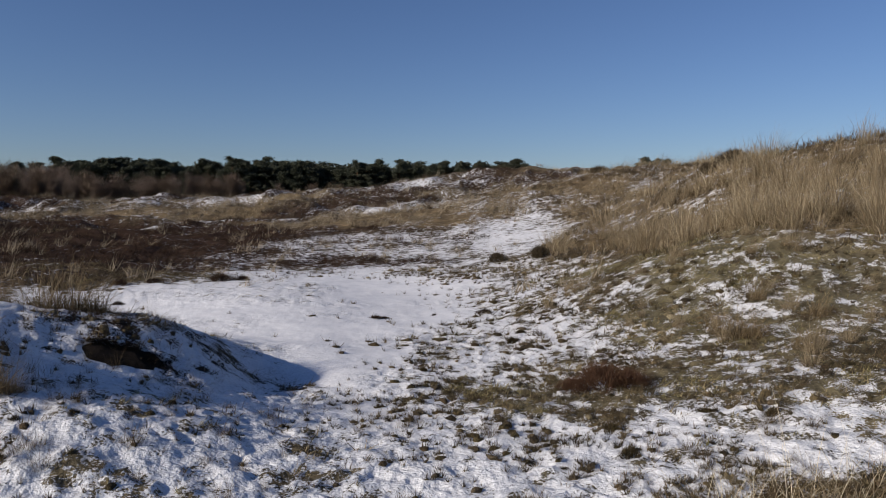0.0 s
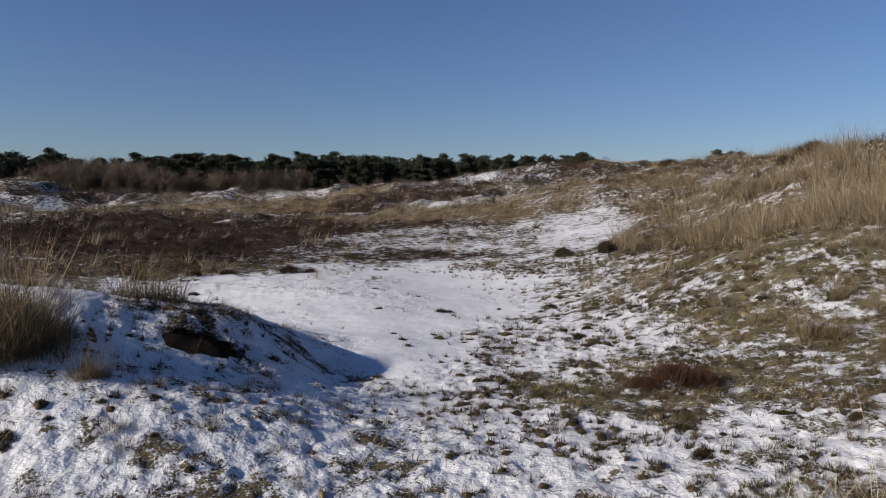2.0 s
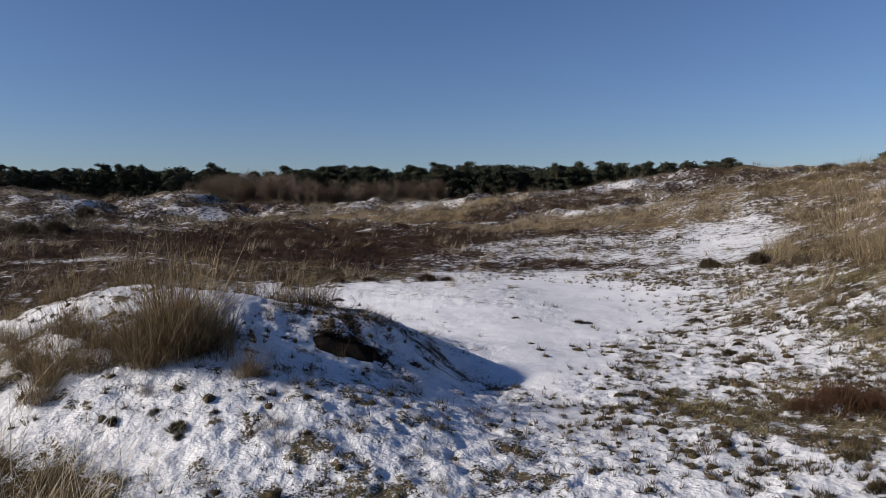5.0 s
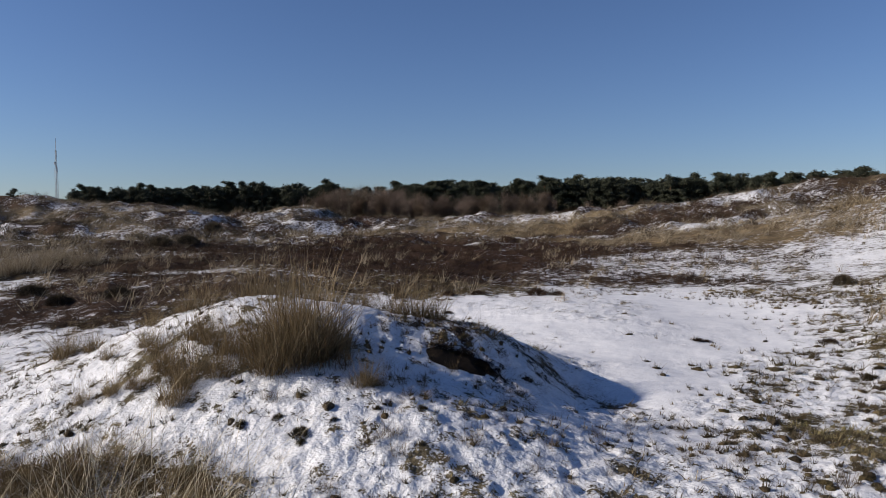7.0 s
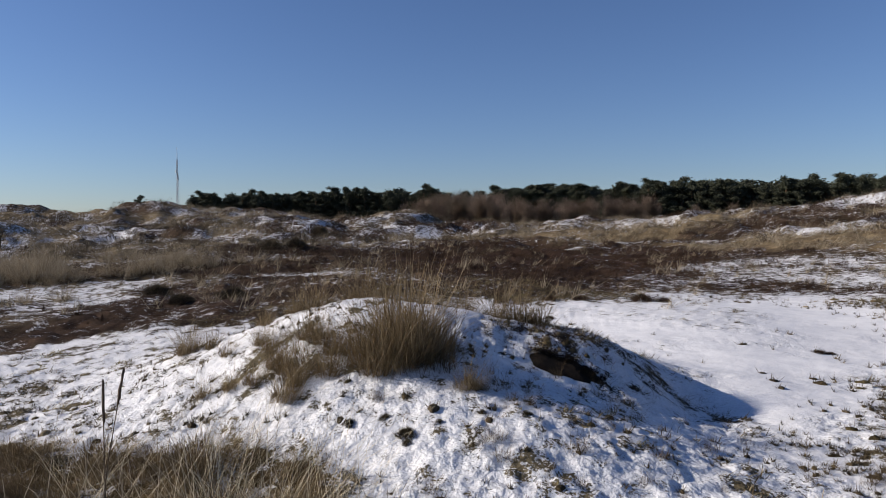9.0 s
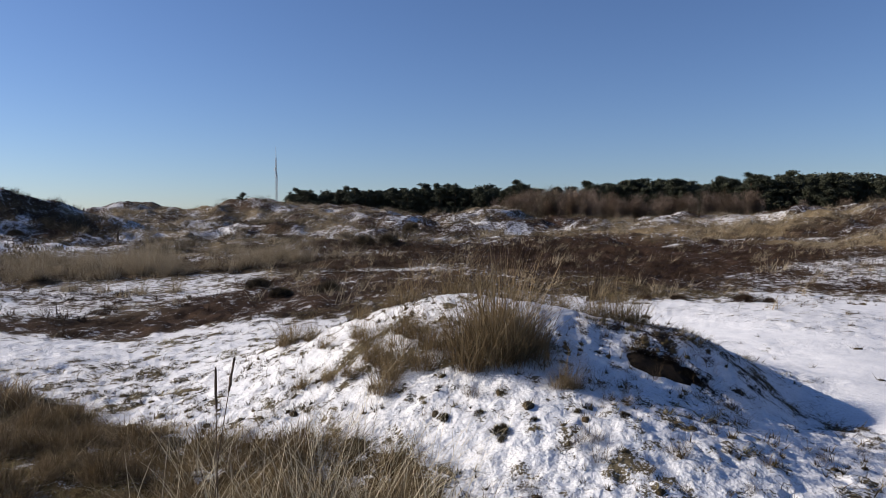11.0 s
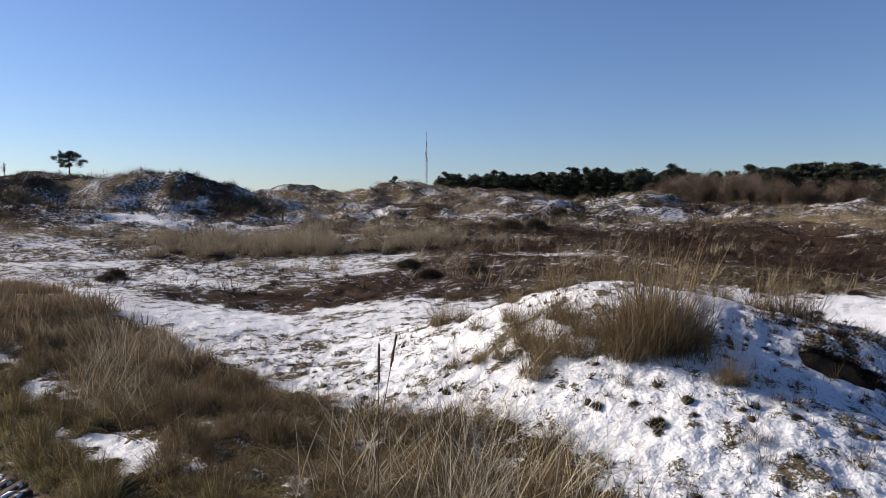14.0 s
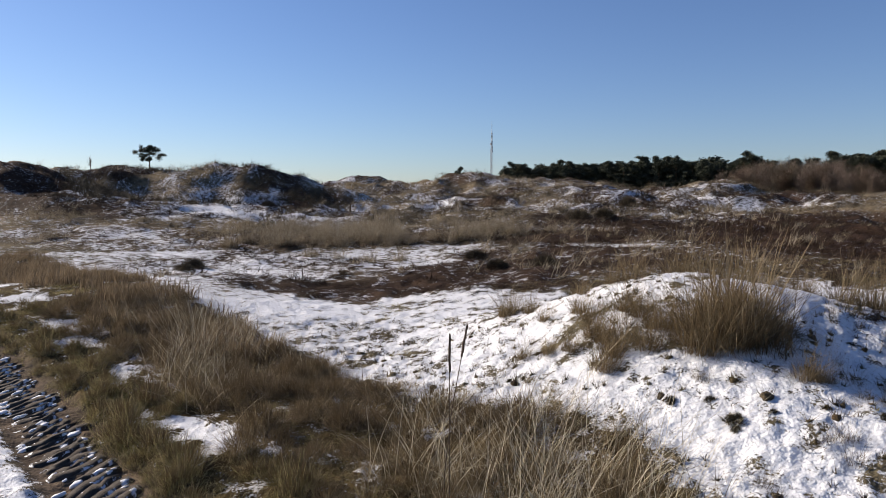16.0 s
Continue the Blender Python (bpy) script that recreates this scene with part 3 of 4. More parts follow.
def spread_blades(rng, x, y, per, spread, tall, width, lean, bend=0.5, thin=False, wind=(0.35, 0.1)):
    n = len(x) * per
    size = np.repeat(rng.uniform(0.55, 1.15, len(x)) * (0.25 + 1.45 * rough(x, y, 0.5, 191, 2)), per)
    r, a = spread * size * np.sqrt(rng.uniform(0, 1, n)), rng.uniform(0, 2 * np.pi, n)
    bx, by = np.repeat(x, per) + np.cos(a) * r, np.repeat(y, per) + np.sin(a) * r
    h = tall * size * rng.uniform(0.45, 1.0, n) * (1.15 - 0.5 * r / (spread * size))
    lift = np.repeat(sheet_height(x, y) - land(x, y), per)
    return blades(rng, bx, by, land(bx, by) + lift - 0.01, h, width * rng.uniform(0.7, 1.3, n), lean, bend, wind, thin)


def spread_domes(rng, x, y, fringe, wide, tall, width, leaf, solid=True):
    """Rounded cushions in one mesh: a lumpy body each, and short sprigs that stand out of it. Returns vertices, faces and the count of body faces."""
    n, sides = len(x), 7
    size = (0.4 + 1.5 * rng.uniform(0, 1, n) ** 2.5) * (0.5 + rough(x, y, 0.8, 301, 2))
    turn, thin = rng.uniform(0, 6.28, n), rng.uniform(0.35, 1.0, n)
    foot = sheet_height(x, y) - 0.01

    def place(c1, c2, up, many):
        """From a cushion's own round frame to the ground."""
        s, t = np.repeat(size, many), np.repeat(turn, many)
        c2 = c2 * np.repeat(thin, many)
        return np.stack([np.repeat(x, many) + (c1 * np.cos(t) - c2 * np.sin(t)) * s * wide, np.repeat(y, many) + (c1 * np.sin(t) + c2 * np.cos(t)) * s * wide, np.repeat(foot, many) + up * s * tall], axis=-1)

    many = 2 * sides + 1 if solid else 0
    body, faces = np.zeros((0, 3)), np.zeros((0, 3), int)
    if solid:
        a = np.tile(np.concatenate([np.arange(sides), np.arange(sides) + 0.5, [0]]) * 2 * np.pi / sides, n) + rng.uniform(-0.3, 0.3, n * many)
        r = np.tile(np.array([1.0] * sides + [0.70] * sides + [0.1]), n) * rng.uniform(0.72, 1.22, n * many)
        up = np.tile(np.array([-0.25] * sides + [0.68] * sides + [0.95]), n) * rng.uniform(0.75, 1.15, n * many)
        body = place(np.cos(a) * r, np.sin(a) * r, up, many)
        tri = []
        for k in range(sides):
            j = (k + 1) % sides
            tri += [(k, j, sides + k), (j, sides + j, sides + k), (sides + k, sides + j, 2 * sides)]
        faces = (np.arange(n)[:, None, None] * many + np.array(tri)[None]).reshape(-1, 3)
    m = n * fringe
    a, u = rng.uniform(0, 2 * np.pi, m), rng.uniform(0.0, 1, m)
    s = np.sqrt(1 - u * u)
    deep = 0.92 if solid else np.sqrt(rng.uniform(0.15, 1, m))
    base = place(np.cos(a) * s * deep, np.sin(a) * s * deep, u * deep * 0.85, fringe)
    tip = base + np.stack([np.cos(a + np.repeat(turn, fringe)) * s, np.sin(a + np.repeat(turn, fringe)) * s, u + 0.4], -1) * leaf + rng.normal(0, 0.45 * leaf, (m, 3))
    f = rng.uniform(0, 2 * np.pi, m)
    w = np.stack([np.cos(f) * width, np.sin(f) * width, np.zeros(m)], -1)
    sprigs = np.stack([base - w, base + w, tip], axis=1).reshape(-1, 3)
    return np.concatenate([body, sprigs]), np.concatenate([faces, np.arange(m * 3).reshape(-1, 3) + len(body)]), len(faces)


def dome(rng, n, wide, tall, width, leaf):
    """A rounded bush: leaves or sprigs that start inside a dome and point outward."""
    a, u = rng.uniform(0, 2 * np.pi, n), rng.uniform(0.02, 1, n)
    s = np.sqrt(1 - u * u)
    ox, oy, oz = np.cos(a) * s, np.sin(a) * s, u
    r = 0.45 + 0.55 * rng.uniform(0, 1, n) ** 0.5
    lump = 0.8 + 0.4 * np.sin(a * 3 + 1.3) * 0.5 + 0.15 * np.sin(a * 7)
    bx, by, bz = ox * r * wide * lump, oy * r * wide * lump, oz * r * tall
    tx, ty, tz = bx + ox * leaf + rng.normal(0, leaf * 0.4, n), by + oy * leaf + rng.normal(0, leaf * 0.4, n), bz + (oz + 0.35) * leaf + rng.normal(0, leaf * 0.3, n)
    f = rng.uniform(0, 2 * np.pi, n)
    wx, wy = np.cos(f) * width, np.sin(f) * width
    v = np.stack([np.stack([bx - wx, by - wy, bz - 0.01], -1), np.stack([bx + wx, by + wy, bz - 0.01], -1), np.stack([tx, ty, tz], -1)], axis=1)
    return v.reshape(-1, 3), np.arange(n * 3).reshape(-1, 3)


def ground_z(x, y):
    px, py = np.array([float(x)]), np.array([float(y)])
    return float(sheet_height(px, py)[0])


rng = np.random.default_rng(7)

# marram tussocks that stand out singly: straw-coloured ones, greyed ones, and small sprigs
def make_tufts(name, mat, label, group, count, n, tall, under, lean=0.75):
    made = []
    for k in range(count):
        v, f = shock(rng, n, 0.17 * (0.55 + 0.6 * lean), tall, 0.0050, lean, 1.45 * lean)
        tuft = plant(name, v, f, mat, None, label, "grass", group)
        v, f = shock(rng, under, 0.25, 0.40, 0.0052, 1.15, 1.5)
        plant("thatch", v, f, M_THATCH, tuft, "matted brown dead grass")
        made.append(tuft)
    return made


TUFTS = make_tufts("marram_tuft", M_STRAW, "straw-coloured marram grass tussock on the dune sand", "marram tussocks", 5, 210, 0.95, 150)
SHAG = make_tufts("shaggy_marram_tuft", M_SHAG, "shaggy brown marram tussock on the snowy mound", "mound tussocks", 5, 230, 0.95, 340, 0.85)
GREY = make_tufts("grey_marram_tuft", M_GREYGRASS, "grey-brown weathered marram tussock edging the heather hollow", "grey marram tussocks", 4, 170, 0.9, 130)
SMALL = make_tufts("grass_sprig", M_THATCH, "small brown grass tuft poking out of the snow", "small grass tufts", 4, 70, 0.75, 60)


def put_tuft(k, x, y, size, turn, kinds=None):
    m = pose(x, y, ground_z(x, y), 0, 0, turn) @ Matrix.Diagonal((size, size, size, 1))
    kinds = kinds or TUFTS
    src = kinds[k % len(kinds)]
    made = copy_thing(src, m)
    made.matrix_basis = m
    return made


# the shaggy marram on the mound, its skirt of lower grass, and the tufts along the mound's back
TUSSOCK = ((-3.36, 4.23, 0.60), (-3.31, 4.39, 0.85), (-3.49, 4.31, 0.72), (-3.21, 4.53, 0.72), (-3.61, 4.39, 0.62), (-3.43, 4.51, 1.0), (-3.37, 4.65, 1.15), (-3.29, 4.59, 1.05), (-3.51, 4.59, 0.85), (-3.27, 4.77, 0.9))
SKIRT = ((-3.84, 3.80, 0.50), (-3.95, 4.02, 0.42), (-4.26, 4.10, 0.42), (-4.22, 4.44, 0.55), (-4.05, 4.38, 0.45), (-3.72, 4.12, 0.50), (-3.80, 4.30, 0.5), (-4.32, 3.92, 0.38), (-4.73, 3.76, 0.32), (-4.5, 3.85, 0.34), (-2.71, 4.44, 0.42))
BACK = ((-2.66, 4.50, 0.36), (-4.80, 5.15, 0.62), (-4.95, 5.05, 0.5), (-4.60, 5.5, 0.75), (-4.42, 5.65, 0.7), (-4.2, 5.85, 0.75), (-4.05, 6.0, 0.6), (-3.75, 6.1, 0.55), (-3.42, 6.2, 0.7), (-3.25, 6.35, 0.75), (-3.1, 6.45, 0.55), (-5.3, 4.95, 0.4), (-5.85, 4.75, 0.42), (-6.10, 4.65, 0.55), (-6.22, 4.75, 0.5))
FOOT_OF_SLOPE = ((-5.15, 4.35, 0.32), (3.06, 7.44, 0.62), (3.2, 7.3, 0.55), (2.95, 7.6, 0.5), (3.3, 6.6, 0.42), (4.0, 7.6, 0.5), (3.7, 8.4, 0.5))
for places in (TUSSOCK, SKIRT, BACK, FOOT_OF_SLOPE):
    for x, y, size in places:
        put_tuft(int(rng.integers(5)), x, y, size, float(rng.uniform(-45, 55)), SHAG)
for x, y, size in ((-3.25, 4.38, 0.9), (-3.05, 4.58, 0.85), (-3.4, 4.30, 0.8), (-3.15, 4.72, 0.9), (-3.55, 4.42, 0.8), (-3.88, 3.86, 0.6), (-4.0, 4.15, 0.6), (-4.2, 4.3, 0.55), (-3.7, 4.2, 0.55),
                   (-2.57, 4.73, 0.32), (-1.78, 4.20, 0.34), (-1.98, 5.70, 0.26), (-2.05, 5.62, 0.2), (-2.50, 5.52, 0.28), (-2.1, 3.85, 0.3), (-0.75, 6.1, 0.28), (-0.2, 5.5, 0.25), (0.35, 5.15, 0.3), (-4.55, 4.5, 0.35)):
    put_tuft(int(rng.integers(5)), x, y, size, float(rng.uniform(0, 360)), SMALL)
x, y = scatter(rng, (-5.6, 4.2, 3.4, 8.0), 330, lambda x, y: (1 - cover(x, y)[4]) * 0.7 * (1 - oval(x, y, -1.2, 8.2, 1.7, 2.6, 12)))
for px, py in zip(x, y):
    put_tuft(int(rng.integers(5)), px, py, rng.uniform(0.10, 0.30), float(rng.uniform(0, 360)), SMALL)
x, y = scatter(rng, (2.5, 13, 7, 20), 1900, lambda x, y: ramp(cover(x, y)[1], 0.5, 0.9) * 0.34 * ramp(rough(x, y, 1.6, 150, 3), 0.44, 0.58))
for px, py in zip(x, y):
    put_tuft(int(rng.integers(5)), px, py, rng.uniform(0.55, 1.3), float(rng.uniform(0, 360)))
x, y = scatter(rng, (1.5, 6.5, 5.5, 11.5), 60, lambda x, y: ramp(x + 0.2 * y, 3.0, 4.5))
for px, py in zip(x, y):
    put_tuft(int(rng.integers(5)), px, py, rng.uniform(0.22, 0.5), float(rng.uniform(0, 360)))
x, y = scatter(rng, (-34, -8, 1, 20), 3000, lambda x, y: ramp(cover(x, y)[1], 0.6, 0.9) * (np.hypot(x, y) < 31) * 0.75 * ramp(rough(x, y, 1.8, 158, 2), 0.38, 0.56))
for px, py in zip(x[:300], y[:300]):
    put_tuft(int(rng.integers(5)), px, py, rng.uniform(0.75, 1.35), float(rng.uniform(0, 360)), GREY)
for kinds, x0, y0 in ((TUFTS, 6.5, 14.0), (GREY, -20.4, 8.0), (SHAG, -3.9, 3.95), (SMALL, -2.2, 4.0)):
    for k, tuft in enumerate(kinds):
        px, py = (x0 - 0.22 * k, y0 + 0.12 * k) if kinds is SHAG else (x0 + 0.8 * k, y0 + 0.6 * k)
        tuft.matrix_basis = pose(px, py, ground_z(px, py)) @ Matrix.Diagonal((0.22, 0.22, 0.22, 1)) if kinds is SMALL else pose(px, py, ground_z(px, py)) @ Matrix.Diagonal((0.4, 0.4, 0.4, 1)) if kinds is SHAG else pose(px, py, ground_z(px, py))


def edge_free(x, y):
    return ((x < 3) | (y > 40)) & (np.hypot(x, y) > 12)


def bare_of(which, low, high, x, y):
    """Chance of a plant where the snow leaves the ground free and that growth is dense."""
    c = cover(x, y)
    return (1 - snow_mask(x, y, c[0])) * ramp(c[which], low, high)


# marram that covers slopes
x, y = scatter(rng, (2, 26, 7, 46), 7000, lambda x, y: ramp(cover(x, y)[1], 0.35, 0.9) * 0.70 * ramp(rough(x, y, 1.6, 150, 3), 0.44, 0.56))
v, f = spread_arcs(rng, x, y, 26, 0.20, 0.80, 0.010, 0.75, 1.2)
plant("marram_fans", v, f, M_STRAW, None, "fans of dry straw-coloured marram on the dune slope", "grass", kind="stuff")
x, y = scatter(rng, (2, 26, 7, 46), 13000, lambda x, y: bare_of(1, 0.3, 0.8, x, y) * 0.8)
v, f = spread_blades(rng, x, y, 16, 0.22, 0.20, 0.015, 0.9, 0.5, True)
plant("marram_thatch", v, f, M_THATCH, None, "matted brown dead grass under the marram", "grass", kind="stuff")
x, y = scatter(rng, (2, 26, 7, 46), 9000, lambda x, y: ramp(cover(x, y)[1], 0.35, 0.9) * 0.20)
v, f = spread_blades(rng, x, y, 14, 0.25, 0.42, 0.010, 0.6, 0.7)
plant("marram_slope", v, f, M_STRAW, None, "dry straw-coloured marram covering the dune slope", "grass", kind="stuff")
x, y = scatter(rng, (-64, 24, 0, 64), 30000, lambda x, y: ramp(cover(x, y)[1], 0.35, 0.8) * 0.68 * edge_free(x, y) * ramp(rough(x, y, 2.2, 155, 3), 0.42, 0.56))
v, f = spread_blades(rng, x, y, 24, 0.22, 0.80, 0.014, 0.7, 0.7, True)
plant("marram_bands", v, f, M_GREYGRASS, None, "pale dry grass in bands across the hollow", "grass", kind="stuff")

# heather
x, y = scatter(rng, (-22, 2, 2, 22), 9000, lambda x, y: (np.hypot(x, y) > 4) * (np.hypot(x, y) < 21) * bare_of(2, 0.25, 0.9, x, y))
v, f = spread_blades(rng, x, y, 56, 0.20, 0.13, 0.0042, 1.1, 0.5, True)
plant("heather_patches", v, f, M_HEATH, None, "low dark brown winter heather between the snow patches", "heather", kind="stuff")
x, y = scatter(rng, (-62, 8, 1, 56), 36000, lambda x, y: (np.hypot(x, y) > 20) * bare_of(2, 0.25, 0.9, x, y) * 0.85)
v, f = spread_blades(rng, x, y, 16, 0.22, 0.24, 0.019, 0.7, 0.5, True)
plant("heather_field", v, f, M_HEATH, None, "low dark brown winter heather filling the hollow", "heather", kind="stuff")

def hummock_chance(x, y):
    c = cover(x, y)
    return (np.hypot(x, y) > 9) * (0.3 * ramp(np.hypot(x, y), 22, 28) + 0.7 * ramp(c[2], 0.2, 0.8)) * ramp(rough(x, y, 1.6, 310, 3, 0.6), 0.46, 0.60) * (1 - 0.85 * ramp(c[0], 0.70, 0.85)) * 0.26


x, y = scatter(rng, (-62, 8, 1, 60), 36000, hummock_chance)
v, f, body = spread_domes(rng, x, y, 56, 0.38, 0.18, 0.0065, 0.10, False)
plant("heather_hummocks", v, f, M_HEATH, None, "rounded dark heather hummocks over the hollow and the dunes", "heather", kind="stuff", rounded=body)
x, y = scatter(rng, (-62, 8, 1, 60), 9000, lambda x, y: (np.hypot(x, y) > 10) * edge_free(x, y) * (1 - 0.9 * ramp(cover(x, y)[0], 0.66, 0.8)) * ramp(rough(x, y, 4.0, 320, 3), 0.42, 0.60) * 0.5)
v, f = spread_blades(rng, x, y, 14, 0.12, 0.62, 0.016, 0.45, 0.6, True)
plant("heath_grass", v, f, M_GREYGRASS, None, "thin pale grass standing among the heather", "grass", kind="stuff")
x, y = scatter(rng, (2, 26, 7, 46), 9000, lambda x, y: ramp(cover(x, y)[1], 0.3, 0.8) * ramp(1 - rough(x, y, 1.6, 150, 3), 0.44, 0.60) * 0.5)
v, f, body = spread_domes(rng, x, y, 40, 0.30, 0.18, 0.007, 0.12, False)
plant("dune_undergrowth", v, f, M_SCRUB, None, "dark brown undergrowth between the marram fans", "scrub", kind="stuff", rounded=body)

# verge grass: taller and brown towards the snow, low and olive beside the track
x, y = scatter(rng, (-9, 4, -0.5, 4.5), 12000, lambda x, y: verge_share(x, y)[0] * ramp(verge_share(x, y)[1], 0.28, 0.5) * ramp(rough(x, y, 0.5, 88, 2), 0.46, 0.60))
v, f = spread_arcs(rng, x, y, 24, 0.12, 0.34, 0.0030, 1.0, 2.0)
plant("verge_grass", v, f, M_STRIP, None, "matted brown dead grass along the track", "grass", kind="stuff")
x, y = scatter(rng, (-9, 4, -0.5, 4.5), 16000, lambda x, y: verge_share(x, y)[0] * ramp(verge_share(x, y)[1], 0.26, 0.5) * (0.45 + 0.55 * ramp(rough(x, y, 0.5, 88, 2), 0.40, 0.55)))
v, f = spread_arcs(rng, x, y, 18, 0.10, 0.22, 0.0032, 1.3, 1.8, 2)
plant("verge_thatch", v, f, M_THATCH, None, "dark matted thatch under the verge grass", "grass", kind="stuff")
x, y = scatter(rng, (-24, -7, -3, 6), 14000, lambda x, y: verge_share(x, y)[0] * ramp(verge_share(x, y)[1], 0.30, 0.6) * ramp(rough(x, y, 0.6, 88), 0.28, 0.5))
v, f = spread_blades(rng, x, y, 14, 0.14, 0.36, 0.009, 0.55, 0.6)
plant("far_verge_grass", v, f, M_BROWNGRASS, None, "matted brown dead grass along the track", "grass", kind="stuff")
x, y = scatter(rng, (-12, 4, -2, 4), 15000, lambda x, y: verge_share(x, y)[0] * (1 - 0.8 * ramp(verge_share(x, y)[1], 0.45, 0.7)) * (1 - ramp(cover(x, y)[0], 0.2, 0.4)))
v, f = spread_blades(rng, x, y, 36, 0.10, 0.10, 0.0030, 1.0, 0.6, True)
plant("verge_moss_grass", v, f, M_OLIVE, None, "low olive-green grass beside the muddy track", "grass", kind="stuff")
x, y = scatter(rng, (-9, 4, -0.5, 4.5), 4200, lambda x, y: verge_share(x, y)[0] * ramp(verge_share(x, y)[1], 0.3, 0.6) * ramp(rough(x, y, 1.2, 95), 0.42, 0.62))
v, f = spread_arcs(rng, x, y, 5, 0.16, 0.90, 0.0030, 0.75, 0.9, 5)
plant("verge_stalks", v, f, M_PALE, None, "long bleached grass stalks above the verge", "grass", kind="stuff")

OLIVE_MOPS, BROWN_MOPS = [], []
for k in range(4):
    for made, name, mat, label, group, wide, tall in ((OLIVE_MOPS, "olive_tussock", M_OLIVE, "low olive-green grass tussock beside the muddy track", "olive tussocks", 0.19, 0.17),
                                                      (BROWN_MOPS, "brown_tussock", M_BROWNGRASS if k % 2 else M_STRIP, "shaggy brown dead grass tussock on the verge", "brown tussocks", 0.23, 0.27)):
        v, f = shock(rng, 380, wide * 0.6, wide * 1.5, 0.0030, 1.25, 2.1)
        tuft = plant(name, v, f, mat, None, label, "grass", group)
        v, f = dome(rng, 320, wide * 0.62, tall * 0.55, 0.0018, 0.06)
        plant("thatch", v, f, M_THATCH, tuft, "dark matted dead grass")
        made.append(tuft)
for made, low, high, count in ((OLIVE_MOPS, -0.02, 0.34, 190), (BROWN_MOPS, 0.26, 0.98, 280)):
    for k in range(count):
        px = float(rng.uniform(-10.5, -3.2) if k % 4 else rng.uniform(-3.2, 3.0))
        share = float(rng.uniform(low, high))
        y0, y1 = float(verge_inner(np.array([px]))[0]), float(verge_outer(np.array([px]))[0])
        py = y0 - 0.05 + share * (y1 - y0)
        if k > 3 and cover(np.array([px]), np.array([py]))[0][0] > 0.42:
            continue
        s = float(rng.uniform(0.5, 1.1))
        m = pose(px, py, ground_z(px, py), 0, 0, float(rng.uniform(0, 360))) @ Matrix.Diagonal((s, s, s * float(rng.uniform(0.75, 1.2)), 1))
        if k < 4:
            made[k].matrix_basis = m
        else:
            copy_thing(made[k % 4], m).matrix_basis = m

# low plants that come through the snow: grey tussocks, olive grass, brown heather sprigs
def bare_chance(x, y):
    c = cover(x, y)
    return ramp(1 - snow_mask(x, y, c[0]), 0.30, 0.65) * (1 - c[4]) * (y > verge_inner(x)) * (1 - 0.7 * c[1])


kind_noise = lambda x, y: rough(x, y, 0.9, 131, 3, 0.6)
x, y = scatter(rng, (-10, 10, 2.5, 17), 46000, lambda x, y: bare_chance(x, y) * 0.98)
tone = kind_noise(x, y) + 0.25 * (cover(x, y)[3] - 0.3)
for low, high, name, mat, tall, label in ((-1, 0.47, "low_tussocks", M_LICHEN, 0.09, "short grey-brown tussocks poking through thin snow"),
                                          (0.47, 0.56, "heather_sprigs", M_SCRUB, 0.10, "dark brown heather sprigs poking through thin snow"),
                                          (0.56, 9, "olive_tussocks", M_OLIVE, 0.085, "flat olive-green grass and moss between snow patches")):
    pick = (tone >= low) & (tone < high)
    v, f = spread_blades(rng, x[pick], y[pick], 10, 0.055, tall, 0.010, 0.9, 0.5, True)
    plant(name, v, f, mat, None, label, "grass", kind="stuff")


def tuft_chance(x, y):
    c = cover(x, y)
    basin = np.maximum(oval(x, y, -2.2, 10.0, 1.6, 4.6, 12, 0.25), oval(x, y, -3.0, 12.4, 4.2, 3.4, 10, 0.25))
    lumpy = ramp(rough(x, y, 0.45, 201, 3, 0.7), 0.44, 0.60)
    slope = np.maximum(np.maximum(ramp(x + 0.12 * y, -0.1, 1.9), 0.8 * oval(x, y, 0.7, 6.4, 1.9, 1.6, -5)), 0.04 * oval(x, y, -3.3, 4.6, 2.6, 1.8, 30))
    return (1 - c[4]) * (y > verge_inner(x)) * (1 - 0.94 * basin) * (1 - 0.75 * c[1]) * (0.16 + 0.84 * slope) * (0.08 + 0.92 * lumpy)


for box, count, per, wide, tall, width, leaf in (((-7, 6.5, 3.0, 8.2), 24000, 24, 0.026, 0.020, 0.0022, 0.034), ((-9, 9.5, 8.2, 18), 19000, 16, 0.042, 0.022, 0.0036, 0.05)):
    x, y = scatter(rng, box, count, lambda x, y: tuft_chance(x, y))
    tone = kind_noise(x + 3, y) + 0.30 * (rng.uniform(0, 1, len(x)) - 0.5)
    for low, high, name, mat, label in ((-1, 0.40, "lichen_cushions", M_LICHEN, "small grey lichen cushions sticking out of thin snow"),
                                        (0.40, 0.58, "heather_cushions", M_SCRUB, "small dark brown heather cushions sticking out of thin snow"),
                                        (0.58, 9, "moss_cushions", M_MOSS, "small dark moss cushions sticking out of thin snow")):
        pick = (tone >= low) & (tone < high)
        v, f, body = spread_domes(rng, x[pick], y[pick], per, wide, tall, width, leaf)
        plant(name, v, f, mat, None, label, "moss", kind="stuff", rounded=body)
x, y = scatter(rng, (-9, 9, 2.8, 14), 9000, lambda x, y: 0.16 * (1 - oval(x, y, -1.2, 10.0, 2.2, 4.6, 12, 0.25)) * (1 - cover(x, y)[4]) * (y > verge_inner(x)) * ramp(rough(x, y, 1.5, 140), 0.45, 0.65))
v, f = spread_blades(rng, x, y, 5, 0.05, 0.13, 0.004, 0.7, 0.5)
